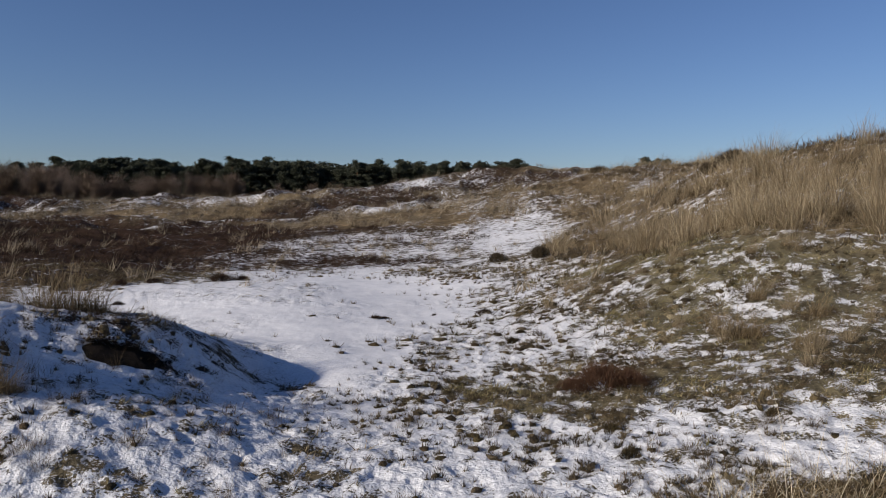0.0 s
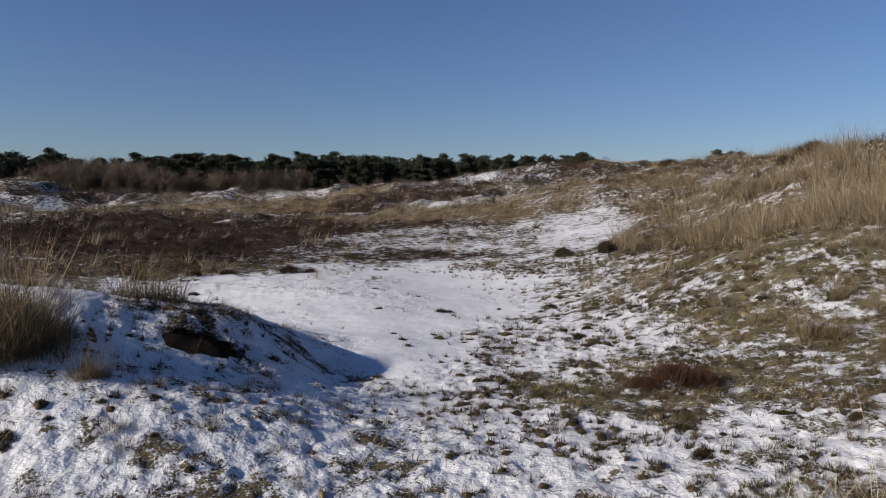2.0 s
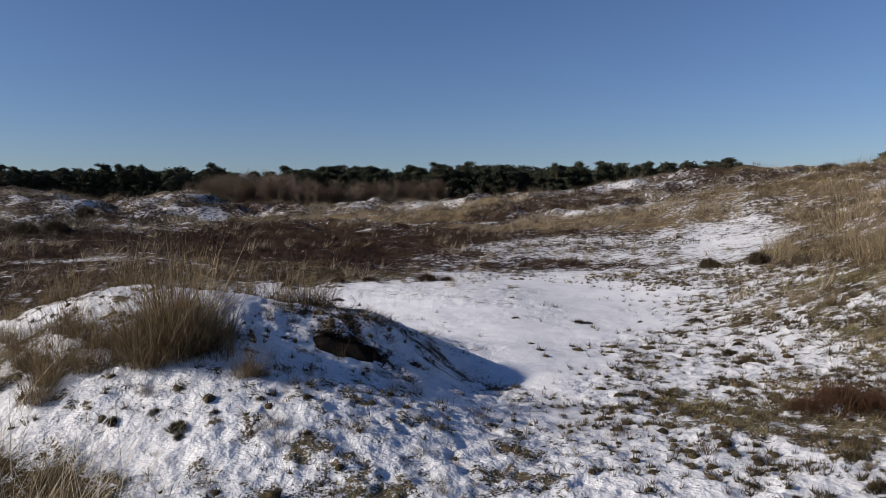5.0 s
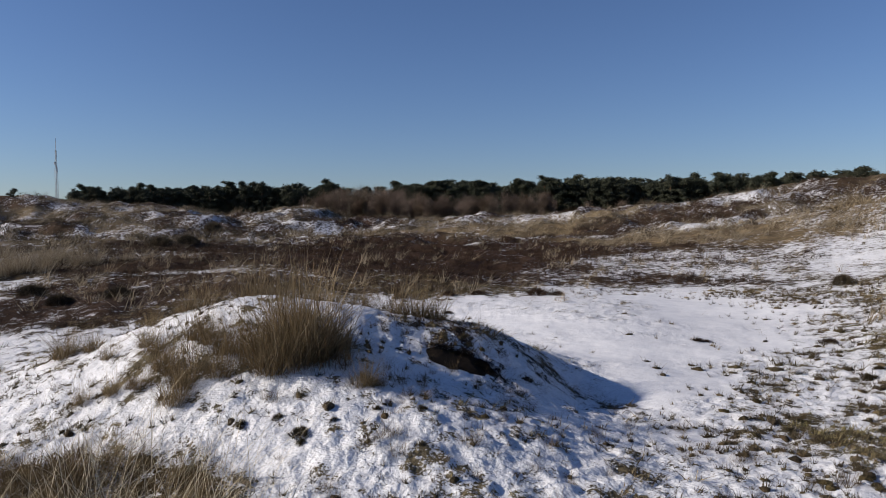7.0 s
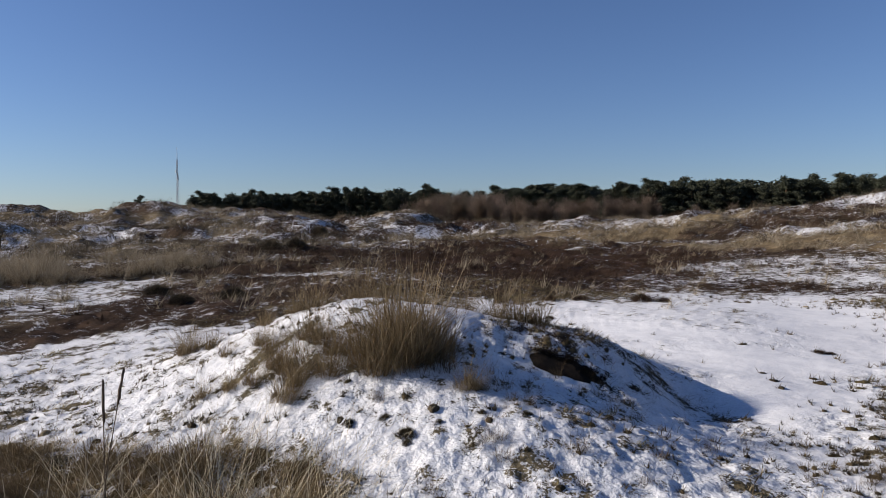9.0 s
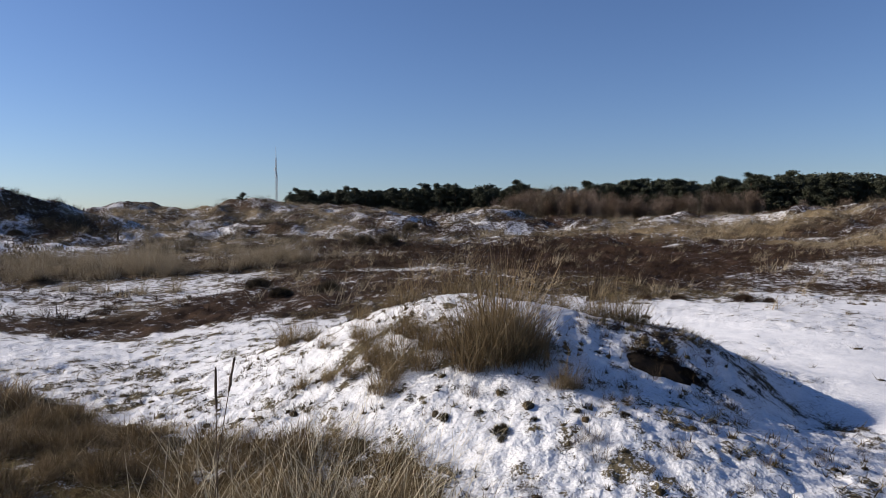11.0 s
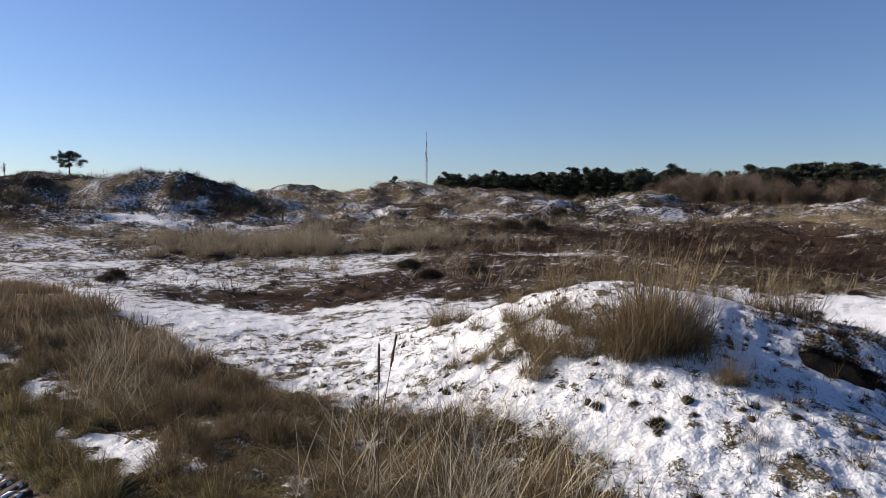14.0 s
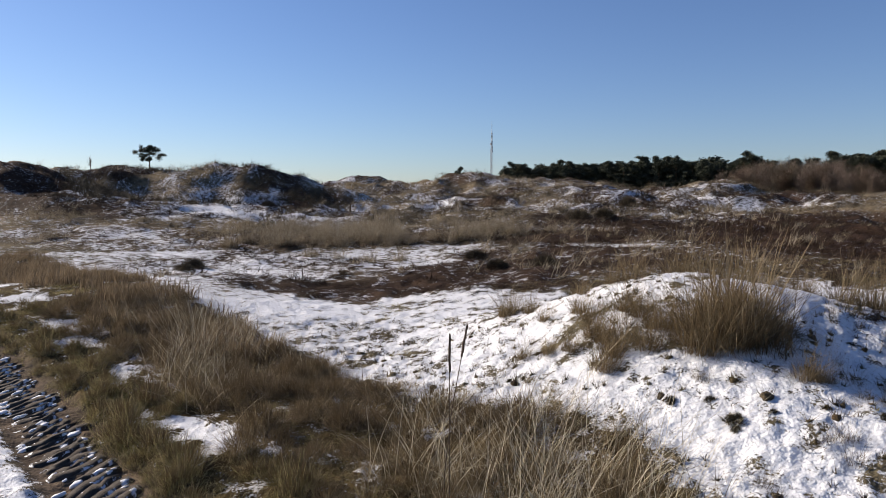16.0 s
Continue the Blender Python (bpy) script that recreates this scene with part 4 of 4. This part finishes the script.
plant("sprigs", v, f, M_THATCH, None, "thin brown stalks standing out of the snow", "grass", kind="stuff")


def bush(name, mat, label, category, group, places, n, wide, tall, width, leaf):
    v, f = dome(rng, n, wide, tall, width, leaf)
    first = plant(name, v, f, mat, None, label, category, group)
    for k, (x, y, size) in enumerate(places):
        m = pose(x, y, ground_z(x, y) - 0.02, 0, 0, 77 * k) @ Matrix.Diagonal((size, size * (0.8 + 0.1 * (k % 4)), size, 1))
        if k == 0:
            first.matrix_basis = m
        else:
            copy_thing(first, m).matrix_basis = m


bush("heather_bush", M_HEATHER, "red-brown heather bush in the thin snow", "heather", "heather bushes", ((1.40, 6.25, 1.0), (1.62, 6.2, 0.7), (1.15, 6.3, 0.55)), 3600, 0.27, 0.19, 0.0018, 0.06)
bush("moss_cushion", M_MOSS, "dark green moss cushion in the snow", "moss", "moss cushions",
     ((1.19, 5.1, 1.0), (1.2, 4.62, 1.1), (0.55, 4.6, 0.6), (0.75, 4.45, 0.5), (-3.18, 3.72, 0.75), (-2.99, 3.86, 0.6), (-2.76, 3.78, 0.9), (-2.70, 3.72, 0.6), (-2.62, 3.95, 0.5), (-2.45, 4.2, 0.55), (-2.2, 4.35, 0.6), (0.85, 8.7, 1.2), (1.0, 9.1, 0.9), (-0.2, 7.4, 0.7), (1.9, 5.2, 0.8), (2.3, 5.0, 0.9)),
     1100, 0.09, 0.05, 0.0024, 0.02)
bush("scrub_bush", M_SCRUB, "dark brown low scrub bush on the heath", "bush", "scrub bushes",
     ((-23.6, 22.0, 1.2), (-22.6, 22.6, 0.9), (-19.3, 4.3, 0.6), (-18.6, 3.9, 0.45), (-31.5, 33.5, 1.4), (-15.0, 10.4, 0.6), (-12.5, 10.6, 0.6), (-13.3, 9.8, 0.5),
      (2.4, 17.5, 0.6), (1.4, 18.0, 0.5), (8.7, 21.2, 0.9), (8.1, 21.6, 0.6), (10.6, 20.6, 0.6), (11.6, 19.6, 0.7), (5.2, 38.0, 1.0), (8.0, 36.0, 1.0), (-46.0, 6.0, 0.8), (-41.0, 9.0, 0.7), (-42.0, 4.0, 0.9), (-43.0, 14.0, 0.7)),
     2000, 0.6, 0.40, 0.010, 0.13)

# scrub on the hump and the far crests
x, y = scatter(rng, (-58, -40, 3, 28), 9000, lambda x, y: oval(x, y, *at(70.6, 49), 2.8, 5.0, 0) * 0.26 + oval(x, y, *at(88, 46), 5, 7, 0) * 0.25)
v, f, body = spread_domes(rng, x, y, 30, 0.60, 0.36, 0.014, 0.20, False)
plant("hump_scrub", v, f, M_SCRUB, None, "dark low scrub on the flank of the dune", "scrub", kind="stuff", rounded=body)
x, y = scatter(rng, (-75, 10, 2, 75), 40000, lambda x, y: (np.hypot(x, y) > 30) * ramp(rough(x, y, 2.4, 160, 3), 0.46, 0.62) * (0.08 + 0.22 * ramp(-x, 18, 30)))
v, f, body = spread_domes(rng, x, y, 30, 0.55, 0.30, 0.014, 0.17, False)
plant("dune_scrub", v, f, M_SCRUB, None, "scattered dark scrub over the far dunes", "scrub", kind="stuff", rounded=body)

# the peaty hollow in the mound's flank: a ragged patch that hugs the slope, its shade put into the black colour, with
# dead heather hanging over it
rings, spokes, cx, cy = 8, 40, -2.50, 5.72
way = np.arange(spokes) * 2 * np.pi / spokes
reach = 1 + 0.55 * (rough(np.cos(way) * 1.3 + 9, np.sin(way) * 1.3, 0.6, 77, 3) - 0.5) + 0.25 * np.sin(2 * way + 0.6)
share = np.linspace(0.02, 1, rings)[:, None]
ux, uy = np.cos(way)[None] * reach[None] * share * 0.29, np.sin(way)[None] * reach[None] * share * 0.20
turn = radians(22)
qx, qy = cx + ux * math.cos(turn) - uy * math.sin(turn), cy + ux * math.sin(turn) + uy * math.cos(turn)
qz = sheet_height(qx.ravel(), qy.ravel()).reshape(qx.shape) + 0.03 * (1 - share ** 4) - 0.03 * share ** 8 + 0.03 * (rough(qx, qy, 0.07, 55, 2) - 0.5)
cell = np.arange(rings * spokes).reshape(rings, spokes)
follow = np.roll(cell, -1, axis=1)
plant("shaded_peat_patch", np.stack([qx, qy, qz], -1).reshape(-1, 3), np.stack([cell[:-1], cell[1:], follow[1:], follow[:-1]], -1).reshape(-1, 4), M_SHADED_PEAT, None, "bare peat in the snowy mound, coloured black for the shade of a recess", "peat")
# the heather takes the same shade-darkened colour
bush("dead_heather", M_SHADED_PEAT, "dead heather over the bare peat on the mound, coloured black like the shaded recess", "heather", "dead heather on the mound",
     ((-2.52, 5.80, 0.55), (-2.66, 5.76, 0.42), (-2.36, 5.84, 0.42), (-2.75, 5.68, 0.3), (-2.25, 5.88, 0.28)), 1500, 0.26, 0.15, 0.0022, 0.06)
bush("heather_clump", M_HEATH, "low dark heather clump in the open snow", "heather", "heather clumps in the snow field",
     ((-4.85, 15.4, 1.3), (-4.4, 15.5, 0.8), (-1.02, 10.85, 0.45), (-0.90, 10.95, 0.35), (-6.6, 14.4, 0.9), (-6.1, 14.9, 0.8), (-5.6, 12.2, 0.5), (0.67, 11.2, 0.6), (-7.4, 13.6, 0.9)), 1400, 0.26, 0.12, 0.003, 0.05)


# ---- woods ----
def tube(points, radii, sides=5):
    """A tapered limb along points."""
    verts, faces = [], []
    for k, (p, r) in enumerate(zip(points, radii)):
        d = Vector(points[min(k + 1, len(points) - 1)]) - Vector(points[max(k - 1, 0)])
        q = d.to_track_quat("Z", "Y")
        for s in range(sides):
            a = 2 * math.pi * s / sides
            verts.append(Vector(p) + q @ Vector((math.cos(a) * r, math.sin(a) * r, 0)))
    for k in range(len(points) - 1):
        for s in range(sides):
            a, b = k * sides + s, k * sides + (s + 1) % sides
            faces += [(a, b, b + sides), (a, b + sides, a + sides)]
    return verts, faces


def join(pieces):
    verts, faces = [], []
    for v, f in pieces:
        faces += [tuple(i + len(verts) for i in q) for q in f]
        verts += [tuple(p) for p in v]
    return np.array(verts, float), np.array(faces, int)


ball = bmesh.new()
bmesh.ops.create_icosphere(ball, subdivisions=1, radius=1.0)
BALL_VERTS = [tuple(v.co) for v in ball.verts]
BALL_FACES = [tuple(v.index for v in f.verts) for f in ball.faces]
ball.free()


def pine(seed, tall=12.0, wide=2.6, low=0.35, leaves=520, leaf=1.15, clumps=26, lump=1.15):
    r = random.Random(seed)
    limbs, tips = [], []
    lean = (r.uniform(-0.4, 0.4), r.uniform(-0.4, 0.4))
    trunk = [(lean[0] * s * s, lean[1] * s * s, tall * 0.95 * s - 0.3) for s in (0, 0.3, 0.6, 0.85, 1)]
    limbs.append(tube(trunk, [u * (0.4 + 0.05 * tall) for u in (0.19, 0.16, 0.12, 0.07, 0.02)], 6))
    for k in range(22):
        s = low + (0.97 - low) * (k + r.random()) / 22
        a = r.uniform(0, 2 * math.pi)
        shape = math.sin(math.pi * min(1, (s - low + 0.12) / (1.08 - low)) ** 0.8)
        reach = wide * (0.35 + 0.75 * shape) * r.uniform(0.6, 1.1)
        z = tall * 0.95 * s
        p0 = (lean[0] * s * s, lean[1] * s * s, z)
        p1 = (p0[0] + math.cos(a) * reach * 0.6, p0[1] + math.sin(a) * reach * 0.6, z + reach * 0.15)
        p2 = (p0[0] + math.cos(a) * reach, p0[1] + math.sin(a) * reach, z + reach * 0.25)
        limbs.append(tube([p0, p1, p2], [0.005 * tall, 0.0034 * tall, 0.0014 * tall], 3))
        tips += [p0, p1, p2, p2, tuple((u + w) / 2 for u, w in zip(p1, p2)), tuple((u + w) / 2 for u, w in zip(p0, p1))]
    verts, faces = [], []
    for k in range(clumps):
        p = Vector(r.choice(tips)) + Vector((r.gauss(0, 0.25), r.gauss(0, 0.25), r.gauss(0, 0.2))) * min(1, leaf)
        w, h = r.uniform(0.55, 1.05) * lump, r.uniform(0.5, 0.85) * lump
        b = len(verts)
        for c in BALL_VERTS:
            u = r.uniform(0.4, 0.95)
            verts.append(p + Vector((c[0] * w * u, c[1] * w * u, c[2] * h * u)))
        faces += [tuple(b + i for i in t) for t in BALL_FACES]
        for _ in range(leaves // clumps):
            d = Vector((r.gauss(0, 1), r.gauss(0, 1), r.gauss(0.2, 1))).normalized()
            q = p + Vector((d.x * w, d.y * w, d.z * h)) * r.uniform(0.6, 1.9)
            m = Euler((r.uniform(-1.2, 1.2), r.uniform(-1.2, 1.2), r.uniform(0, 6.28))).to_matrix()
            s = r.uniform(0.10, 0.24) * leaf
            b = len(verts)
            verts += [q + m @ Vector(c) * s for c in ((-1, -0.5, 0), (1, -0.3, 0.1), (0.2, 1, 0.2))]
            faces += [(b, b + 1, b + 2)]
    return join(limbs), (np.array([tuple(p) for p in verts]), np.array(faces))


def bare(seed, tall=6.0, stems=5, twigs=70, spread=1.6):
    r = random.Random(seed)
    wood = []
    for s in range(stems):
        a, reach = r.uniform(0, 6.28), r.uniform(0.1, 0.55) * spread
        top = tall * r.uniform(0.7, 1.0)
        pts = [(math.cos(a) * reach * t * t + r.gauss(0, 0.12) * t, math.sin(a) * reach * t * t + r.gauss(0, 0.12) * t, top * t - 0.2 * (1 - t)) for t in (0, 0.35, 0.7, 1)]
        wood.append(tube(pts, [0.06, 0.045, 0.03, 0.008], 3))
        for k in range(twigs // stems):
            t = r.uniform(0.2, 1.0)
            b = (pts[0][0] + (pts[3][0] - pts[0][0]) * t * t, pts[0][1] + (pts[3][1] - pts[0][1]) * t * t, top * t)
            a2, l2 = r.uniform(0, 6.28), tall * r.uniform(0.12, 0.3)
            e = (b[0] + math.cos(a2) * l2 * 0.6, b[1] + math.sin(a2) * l2 * 0.6, b[2] + l2 * 0.75)
            wood.append(tube([b, e], [0.03, 0.01], 2))
            for j in range(2):
                a3, l3 = r.uniform(0, 6.28), l2 * 0.6
                m = tuple(u + (w - u) * r.uniform(0.3, 0.9) for u, w in zip(b, e))
                wood.append(tube([m, (m[0] + math.cos(a3) * l3 * 0.6, m[1] + math.sin(a3) * l3 * 0.6, m[2] + l3 * 0.7)], [0.022, 0.01], 2))
    return join(wood)


def make_pine(seed, **shape):
    (tv, tf), (cv, cf) = pine(seed, **shape)
    trunk = plant("pine_tree", tv, tf, M_BARK, None, "dark green pine at the edge of the wood", "tree", "pines of the wood")
    plant("crown", cv, cf, M_NEEDLE, trunk, "dark green needles")
    return trunk


pines = [make_pine(100 + k, tall=12.0, wide=1.5 + 0.25 * (k % 3), low=0.03 + 0.05 * (k % 4), leaves=9000, leaf=0.62, clumps=170, lump=0.40) for k in range(6)]
backs = [pine(150 + k, tall=12.0, wide=1.7, low=0.03, leaves=900, leaf=1.4, clumps=50, lump=0.62) for k in range(4)]
rw = random.Random(5)
spots, behind = [], []
for row in range(5):
    side = -6.6 + 0.17 * row
    while side < 53:
        far = 200 + row * 6 + rw.uniform(-3, 3) + 0.9 * max(0, side - 15)
        if not 29.0 < side < 33.8 or rw.random() < 0.12:
            (spots if row < 2 else behind).append((side, far))
        side += rw.uniform(0.36, 0.74)

spots += [(-15.7, 208), (-16.3, 212), (-16.8, 207), (-17.3, 211), (-17.9, 209)]


def stand(side, far, grown=1.0):
    """Where a pine of the wood stands, how it is turned and how tall it is."""
    x, y = at(side, far)
    size = grown * rw.choice((0.9, 0.95, 0.98, 1.0, 1.03, 1.07, 1.14)) * (1.10 + 0.03 * math.sin(side * 0.6) + 0.003 * max(0, side - 30)) * (1 - 0.13 * min(1, max(0, (side - 38) / 14)))
    return pose(x, y, ground_z(x, y), 0, 0, rw.uniform(0, 360)) @ Matrix.Diagonal((size * 1.5, size * 1.5, size, 1))


for k, (side, far) in enumerate(spots):
    m = stand(side, far, 1.15 if side < -12 else 1.0)
    if k < 6:
        pines[k].matrix_basis = m
    else:
        copy_thing(pines[k % 6], m).matrix_basis = m
trunks, crowns = ([], []), ([], [])
for k, (side, far) in enumerate(behind):
    m = np.array(stand(side, far))
    for (v, f), (verts, faces) in zip(backs[k % 4], (trunks, crowns)):
        faces.append(f + sum(len(u) for u in verts))
        verts.append(v @ m[:3, :3].T + m[:3, 3])
far_wood = plant("far_pines", np.concatenate(trunks[0]), np.concatenate(trunks[1]), M_BARK, None, "dense dark green pine wood behind the first trees", "wood", kind="stuff")
plant("crown", np.concatenate(crowns[0]), np.concatenate(crowns[1]), M_NEEDLE, far_wood, "dark green needles")
bushes = []
for k in range(5):
    v, f = bare(300 + k, tall=7.5, stems=9, twigs=270, spread=2.4)
    bushes.append(plant("bare_tree", v, f, M_TWIG, None, "leafless brown tree in a dense thicket", "tree", "bare thicket"))
for k in range(220):
    if k % 5 == 0:
        side, far, size = rw.uniform(-6, 40), rw.uniform(186, 194), rw.uniform(0.6, 0.9)
    elif k % 5 < 4:
        side, far, size = rw.uniform(16.0, 36.5), rw.uniform(166, 190), rw.uniform(0.75, 1.08)
    else:
        side, far, size = rw.uniform(28.5, 34.5), rw.uniform(190, 215), rw.uniform(1.15, 1.3)
    x, y = at(side, far)
    m = pose(x, y, ground_z(x, y), 0, 0, rw.uniform(0, 360)) @ Matrix.Diagonal((size * 1.3, size * 1.3, size, 1))
    if k < 5:
        bushes[k].matrix_basis = m
    else:
        copy_thing(bushes[k % 5], m).matrix_basis = m


# grey trees with pale stems in the gap of the wood
stems = []
for k in range(3):
    v, f = bare(350 + k, tall=9.5, stems=3, twigs=90, spread=1.6)
    stems.append(plant("grey_tree", v, f, M_GREYBARK, None, "tall leafless tree with pale grey stems", "tree", "grey trees in the gap"))
for k in range(16):
    x, y = at(rw.uniform(30.2, 34.6), rw.uniform(176, 188))
    s = rw.uniform(0.85, 1.15)
    m = pose(x, y, ground_z(x, y), 0, 0, rw.uniform(0, 360)) @ Matrix.Diagonal((s, s, s, 1))
    if k < 3:
        stems[k].matrix_basis = m
    else:
        copy_thing(stems[k % 3], m).matrix_basis = m


def lone(ob, x, y, size, wide=1.0):
    m = pose(x, y, ground_z(x, y) - 0.05) @ Matrix.Diagonal((size * wide, size * wide, size, 1))
    ob.matrix_basis = m
    return ob


# a small wind-shaped pine and a bare sapling on the far dune
(tv, tf), (cv, cf) = pine(905, tall=4.6, wide=2.1, low=0.34, leaves=5200, leaf=0.45, clumps=52, lump=0.34)
solitary = plant("pine_tree", tv, tf, M_BARK, None, "small wind-shaped pine standing alone on a dune", "tree")
plant("crown", cv, cf, M_NEEDLE, solitary, "dark green needles")
lone(solitary, *at(80.6, 57), 0.40, 1.2)
v, f = bare(901, tall=3.2, stems=2, twigs=40, spread=1.2)
lone(plant("bare_sapling", v, f, M_TWIG, None, "thin leafless sapling on the dune crest", "tree"), *at(84.6, 56), 0.36)
(tv, tf), (cv, cf) = pine(902, tall=2.4, wide=1.25, low=0.12, leaves=3000, leaf=0.35, clumps=60, lump=0.30)
young = plant("pine_tree", tv, tf, M_BARK, None, "small round young pine on the skyline", "tree")
plant("crown", cv, cf, M_NEEDLE, young, "dark green needles")
lone(young, *at(56.6, 84), 0.40, 1.2)

# mast behind the wood
mx, my = at(54.0, 620)
mast = tagged(new("radio_mast", None), "tall slender grey steel radio mast behind the wood", "mast")
mast.location = (mx, my, 0)


def mast_part(name, z0, z1, half):
    pieces = []
    n = 10
    for sx, sy in ((-1, -1), (1, -1), (1, 1), (-1, 1)):
        pieces.append(tube([(sx * half, sy * half, z0), (sx * half, sy * half, z1)], [0.14, 0.14], 4))
    for k in range(n):
        a, b = z0 + (z1 - z0) * k / n, z0 + (z1 - z0) * (k + 1) / n
        for s in (-1, 1):
            pieces.append(tube([(-s * half, -half, a), (s * half, -half, b)], [0.08, 0.08], 3))
            pieces.append(tube([(half, -s * half, a), (half, s * half, b)], [0.08, 0.08], 3))
    v, f = join(pieces)
    return plant(name, v, f, M_STEEL, mast)


mast_part("lattice_shaft", -2, 44, 0.75)
mast_part("upper_shaft", 44, 58, 0.4)
v, f = join([tube([(0, 0, 57), (0, 0, 68)], [0.25, 0.12], 6)])
plant("antenna", v, f, M_STEEL, mast)
for k, z in enumerate((41, 44, 47)):
    a = 2.1 * k
    v, f = join([tube([(math.cos(a) * 0.9, math.sin(a) * 0.9, z), (math.cos(a) * 0.9, math.sin(a) * 0.9, z + 2.2)], [0.5, 0.5], 6)])
    plant("panel_antenna", v, f, M_STEEL, mast)

# two dark seed spikes on thin stalks that stand up out of the verge, and bleached stalks beside them
def seed_stalk(x, y, tall, head, lean_x, lean_y, label):
    foot = ground_z(x, y) - 0.03
    points = [(x + lean_x * s * s, y + lean_y * s * s, foot + (tall - head) * s) for s in (0, 0.35, 0.7, 1)]
    v, f = join([tube(points, [0.0032, 0.0028, 0.0024, 0.0022], 5)])
    stalk = plant("seed_stalk", v, f, M_STAKE, None, label, "plant", "seed stalks in the verge")
    way = (Vector(points[3]) - Vector(points[2])).normalized()
    top = [tuple(Vector(points[3]) + way * head * s) for s in (0, 0.06, 0.2, 0.4, 0.6, 0.8, 0.95, 1)]
    v, f = join([tube(top, [0.002, 0.004, 0.0056, 0.0054, 0.0052, 0.005, 0.0038, 0.0013], 9)])
    v = v + np.random.default_rng(int(1000 * tall)).normal(0, 0.0016, v.shape)
    plant("seed_head", v, f, M_SEED, stalk, "dark dry seed spike")


seed_stalk(-3.055, 1.95, 1.00, 0.20, 0.0, 0.0, "dead stalk with a dark seed spike above the verge grass")
seed_stalk(-3.07, 1.92, 1.05, 0.16, 0.06, 0.07, "leaning dead stalk with a dark seed spike above the verge grass")

# lug prints of a tractor tyre in the mud beside the verge
M_MUD = material("wet_sandy_mud", 0.9)
mt = M_MUD.node_tree
mud_tone = ramp_node(mt, noise_node(mt, 18.0, 5.0, 0.7), [(0.3, (0.035, 0.029, 0.024)), (0.6, (0.075, 0.062, 0.052)), (0.8, (0.12, 0.10, 0.085))])
mud_snow = ramp_node(mt, noise_node(mt, 5.0, 4.0, 0.7), [(0.55, (0, 0, 0)), (0.59, (1, 1, 1))])
mt.links.new(mix_node(mt, mud_snow, mud_tone, (0.78, 0.79, 0.82)), mt.nodes["Principled BSDF"].inputs["Base Color"])
bump_node(mt, noise_node(mt, 40.0, 4.0, 0.7), 0.8, 0.01)
track = tagged(new("tyre_track", None), "muddy tractor tyre print with raised lug ridges and snow", "track", kind="structure")
for k in range(88):
    cx = -3.4 - 0.098 * k
    cy = float(verge_inner(np.array([cx]))[0]) - 0.22
    bm = bmesh.new()
    bmesh.ops.create_cube(bm, size=1.0)
    bmesh.ops.subdivide_edges(bm, edges=[e for e in bm.edges if abs(e.verts[0].co.x - e.verts[1].co.x) > 0.5], cuts=5)
    lug, bow, broad = rw.uniform(0.36, 0.58), rw.uniform(-0.03, 0.05), rw.uniform(0.8, 1.3)
    for vert in bm.verts:
        top = vert.co.z > 0
        vert.co = Vector((vert.co.x * lug, vert.co.y * (0.05 if top else 0.095) * broad + bow * vert.co.x * vert.co.x * 4, (0.017 if top else -0.05)))
        vert.co += Vector((rw.uniform(-0.012, 0.012), rw.uniform(-0.012, 0.012), rw.uniform(-0.016, 0.012) if top else 0))
        if top and abs(vert.co.x) > lug * 0.42:
            vert.co.z -= 0.015
    me = bpy.data.meshes.new("mud_ridge")
    bm.to_mesh(me)
    bm.free()
    me.polygons.foreach_set("use_smooth", np.ones(len(me.polygons), bool))
    me.materials.append(M_MUD)
    ob = new("mud_ridge", me)
    ob.parent = track
    ob.matrix_basis = pose(cx, cy + rw.uniform(-0.035, 0.035), ground_z(cx, cy), 0, 0, 138 + rw.uniform(-8, 8))

# crumbs of snow left between the lug ridges
crumbs = []
for k in range(5):
    bm = bmesh.new()
    bmesh.ops.create_icosphere(bm, subdivisions=2, radius=1.0)
    for vert in bm.verts:
        c = vert.co.copy()
        u = 1 + 0.5 * noise.noise(c * 1.7 + Vector((k * 3.1, 0, 0))) + 0.25 * noise.noise(c * 4.0)
        vert.co = Vector((c.x * 0.075 * u, c.y * 0.03 * u, c.z * 0.018 * u))
    me = bpy.data.meshes.new("snow_crumb")
    bm.to_mesh(me)
    bm.free()
    me.polygons.foreach_set("use_smooth", np.ones(len(me.polygons), bool))
    me.materials.append(M_SNOW)
    crumbs.append(me)
for k in range(110):
    cx = -3.4 - 0.078 * k
    cy = float(verge_inner(np.array([cx]))[0]) - rw.uniform(0.02, 0.44)
    ob = new("snow_crumb", crumbs[k % 5])
    ob.parent = track
    z = rw.uniform(0.3, 0.85)
    ob.matrix_basis = pose(cx, cy, ground_z(cx, cy) + 0.008, 0, 0, 138 + rw.uniform(-18, 18)) @ Matrix.Diagonal((z, z * rw.uniform(0.7, 1.5), z, 1))

# two old fence posts far off on the heath
for side in (64.0, 65.5):
    x, y = at(side, 45)
    v, f = join([tube([(0, 0, -0.2), (0, 0, 0.3), (0.02, 0.01, 0.62)], [0.07, 0.065, 0.06], 7), tube([(0.02, 0.01, 0.62), (0.02, 0.01, 0.63)], [0.06, 0.002], 7)])
    ob = plant("fence_post", v, f, M_STAKE, None, "short weathered wooden post on the heath", "post", "posts on the heath")
    ob.location = (x, y, ground_z(x, y))
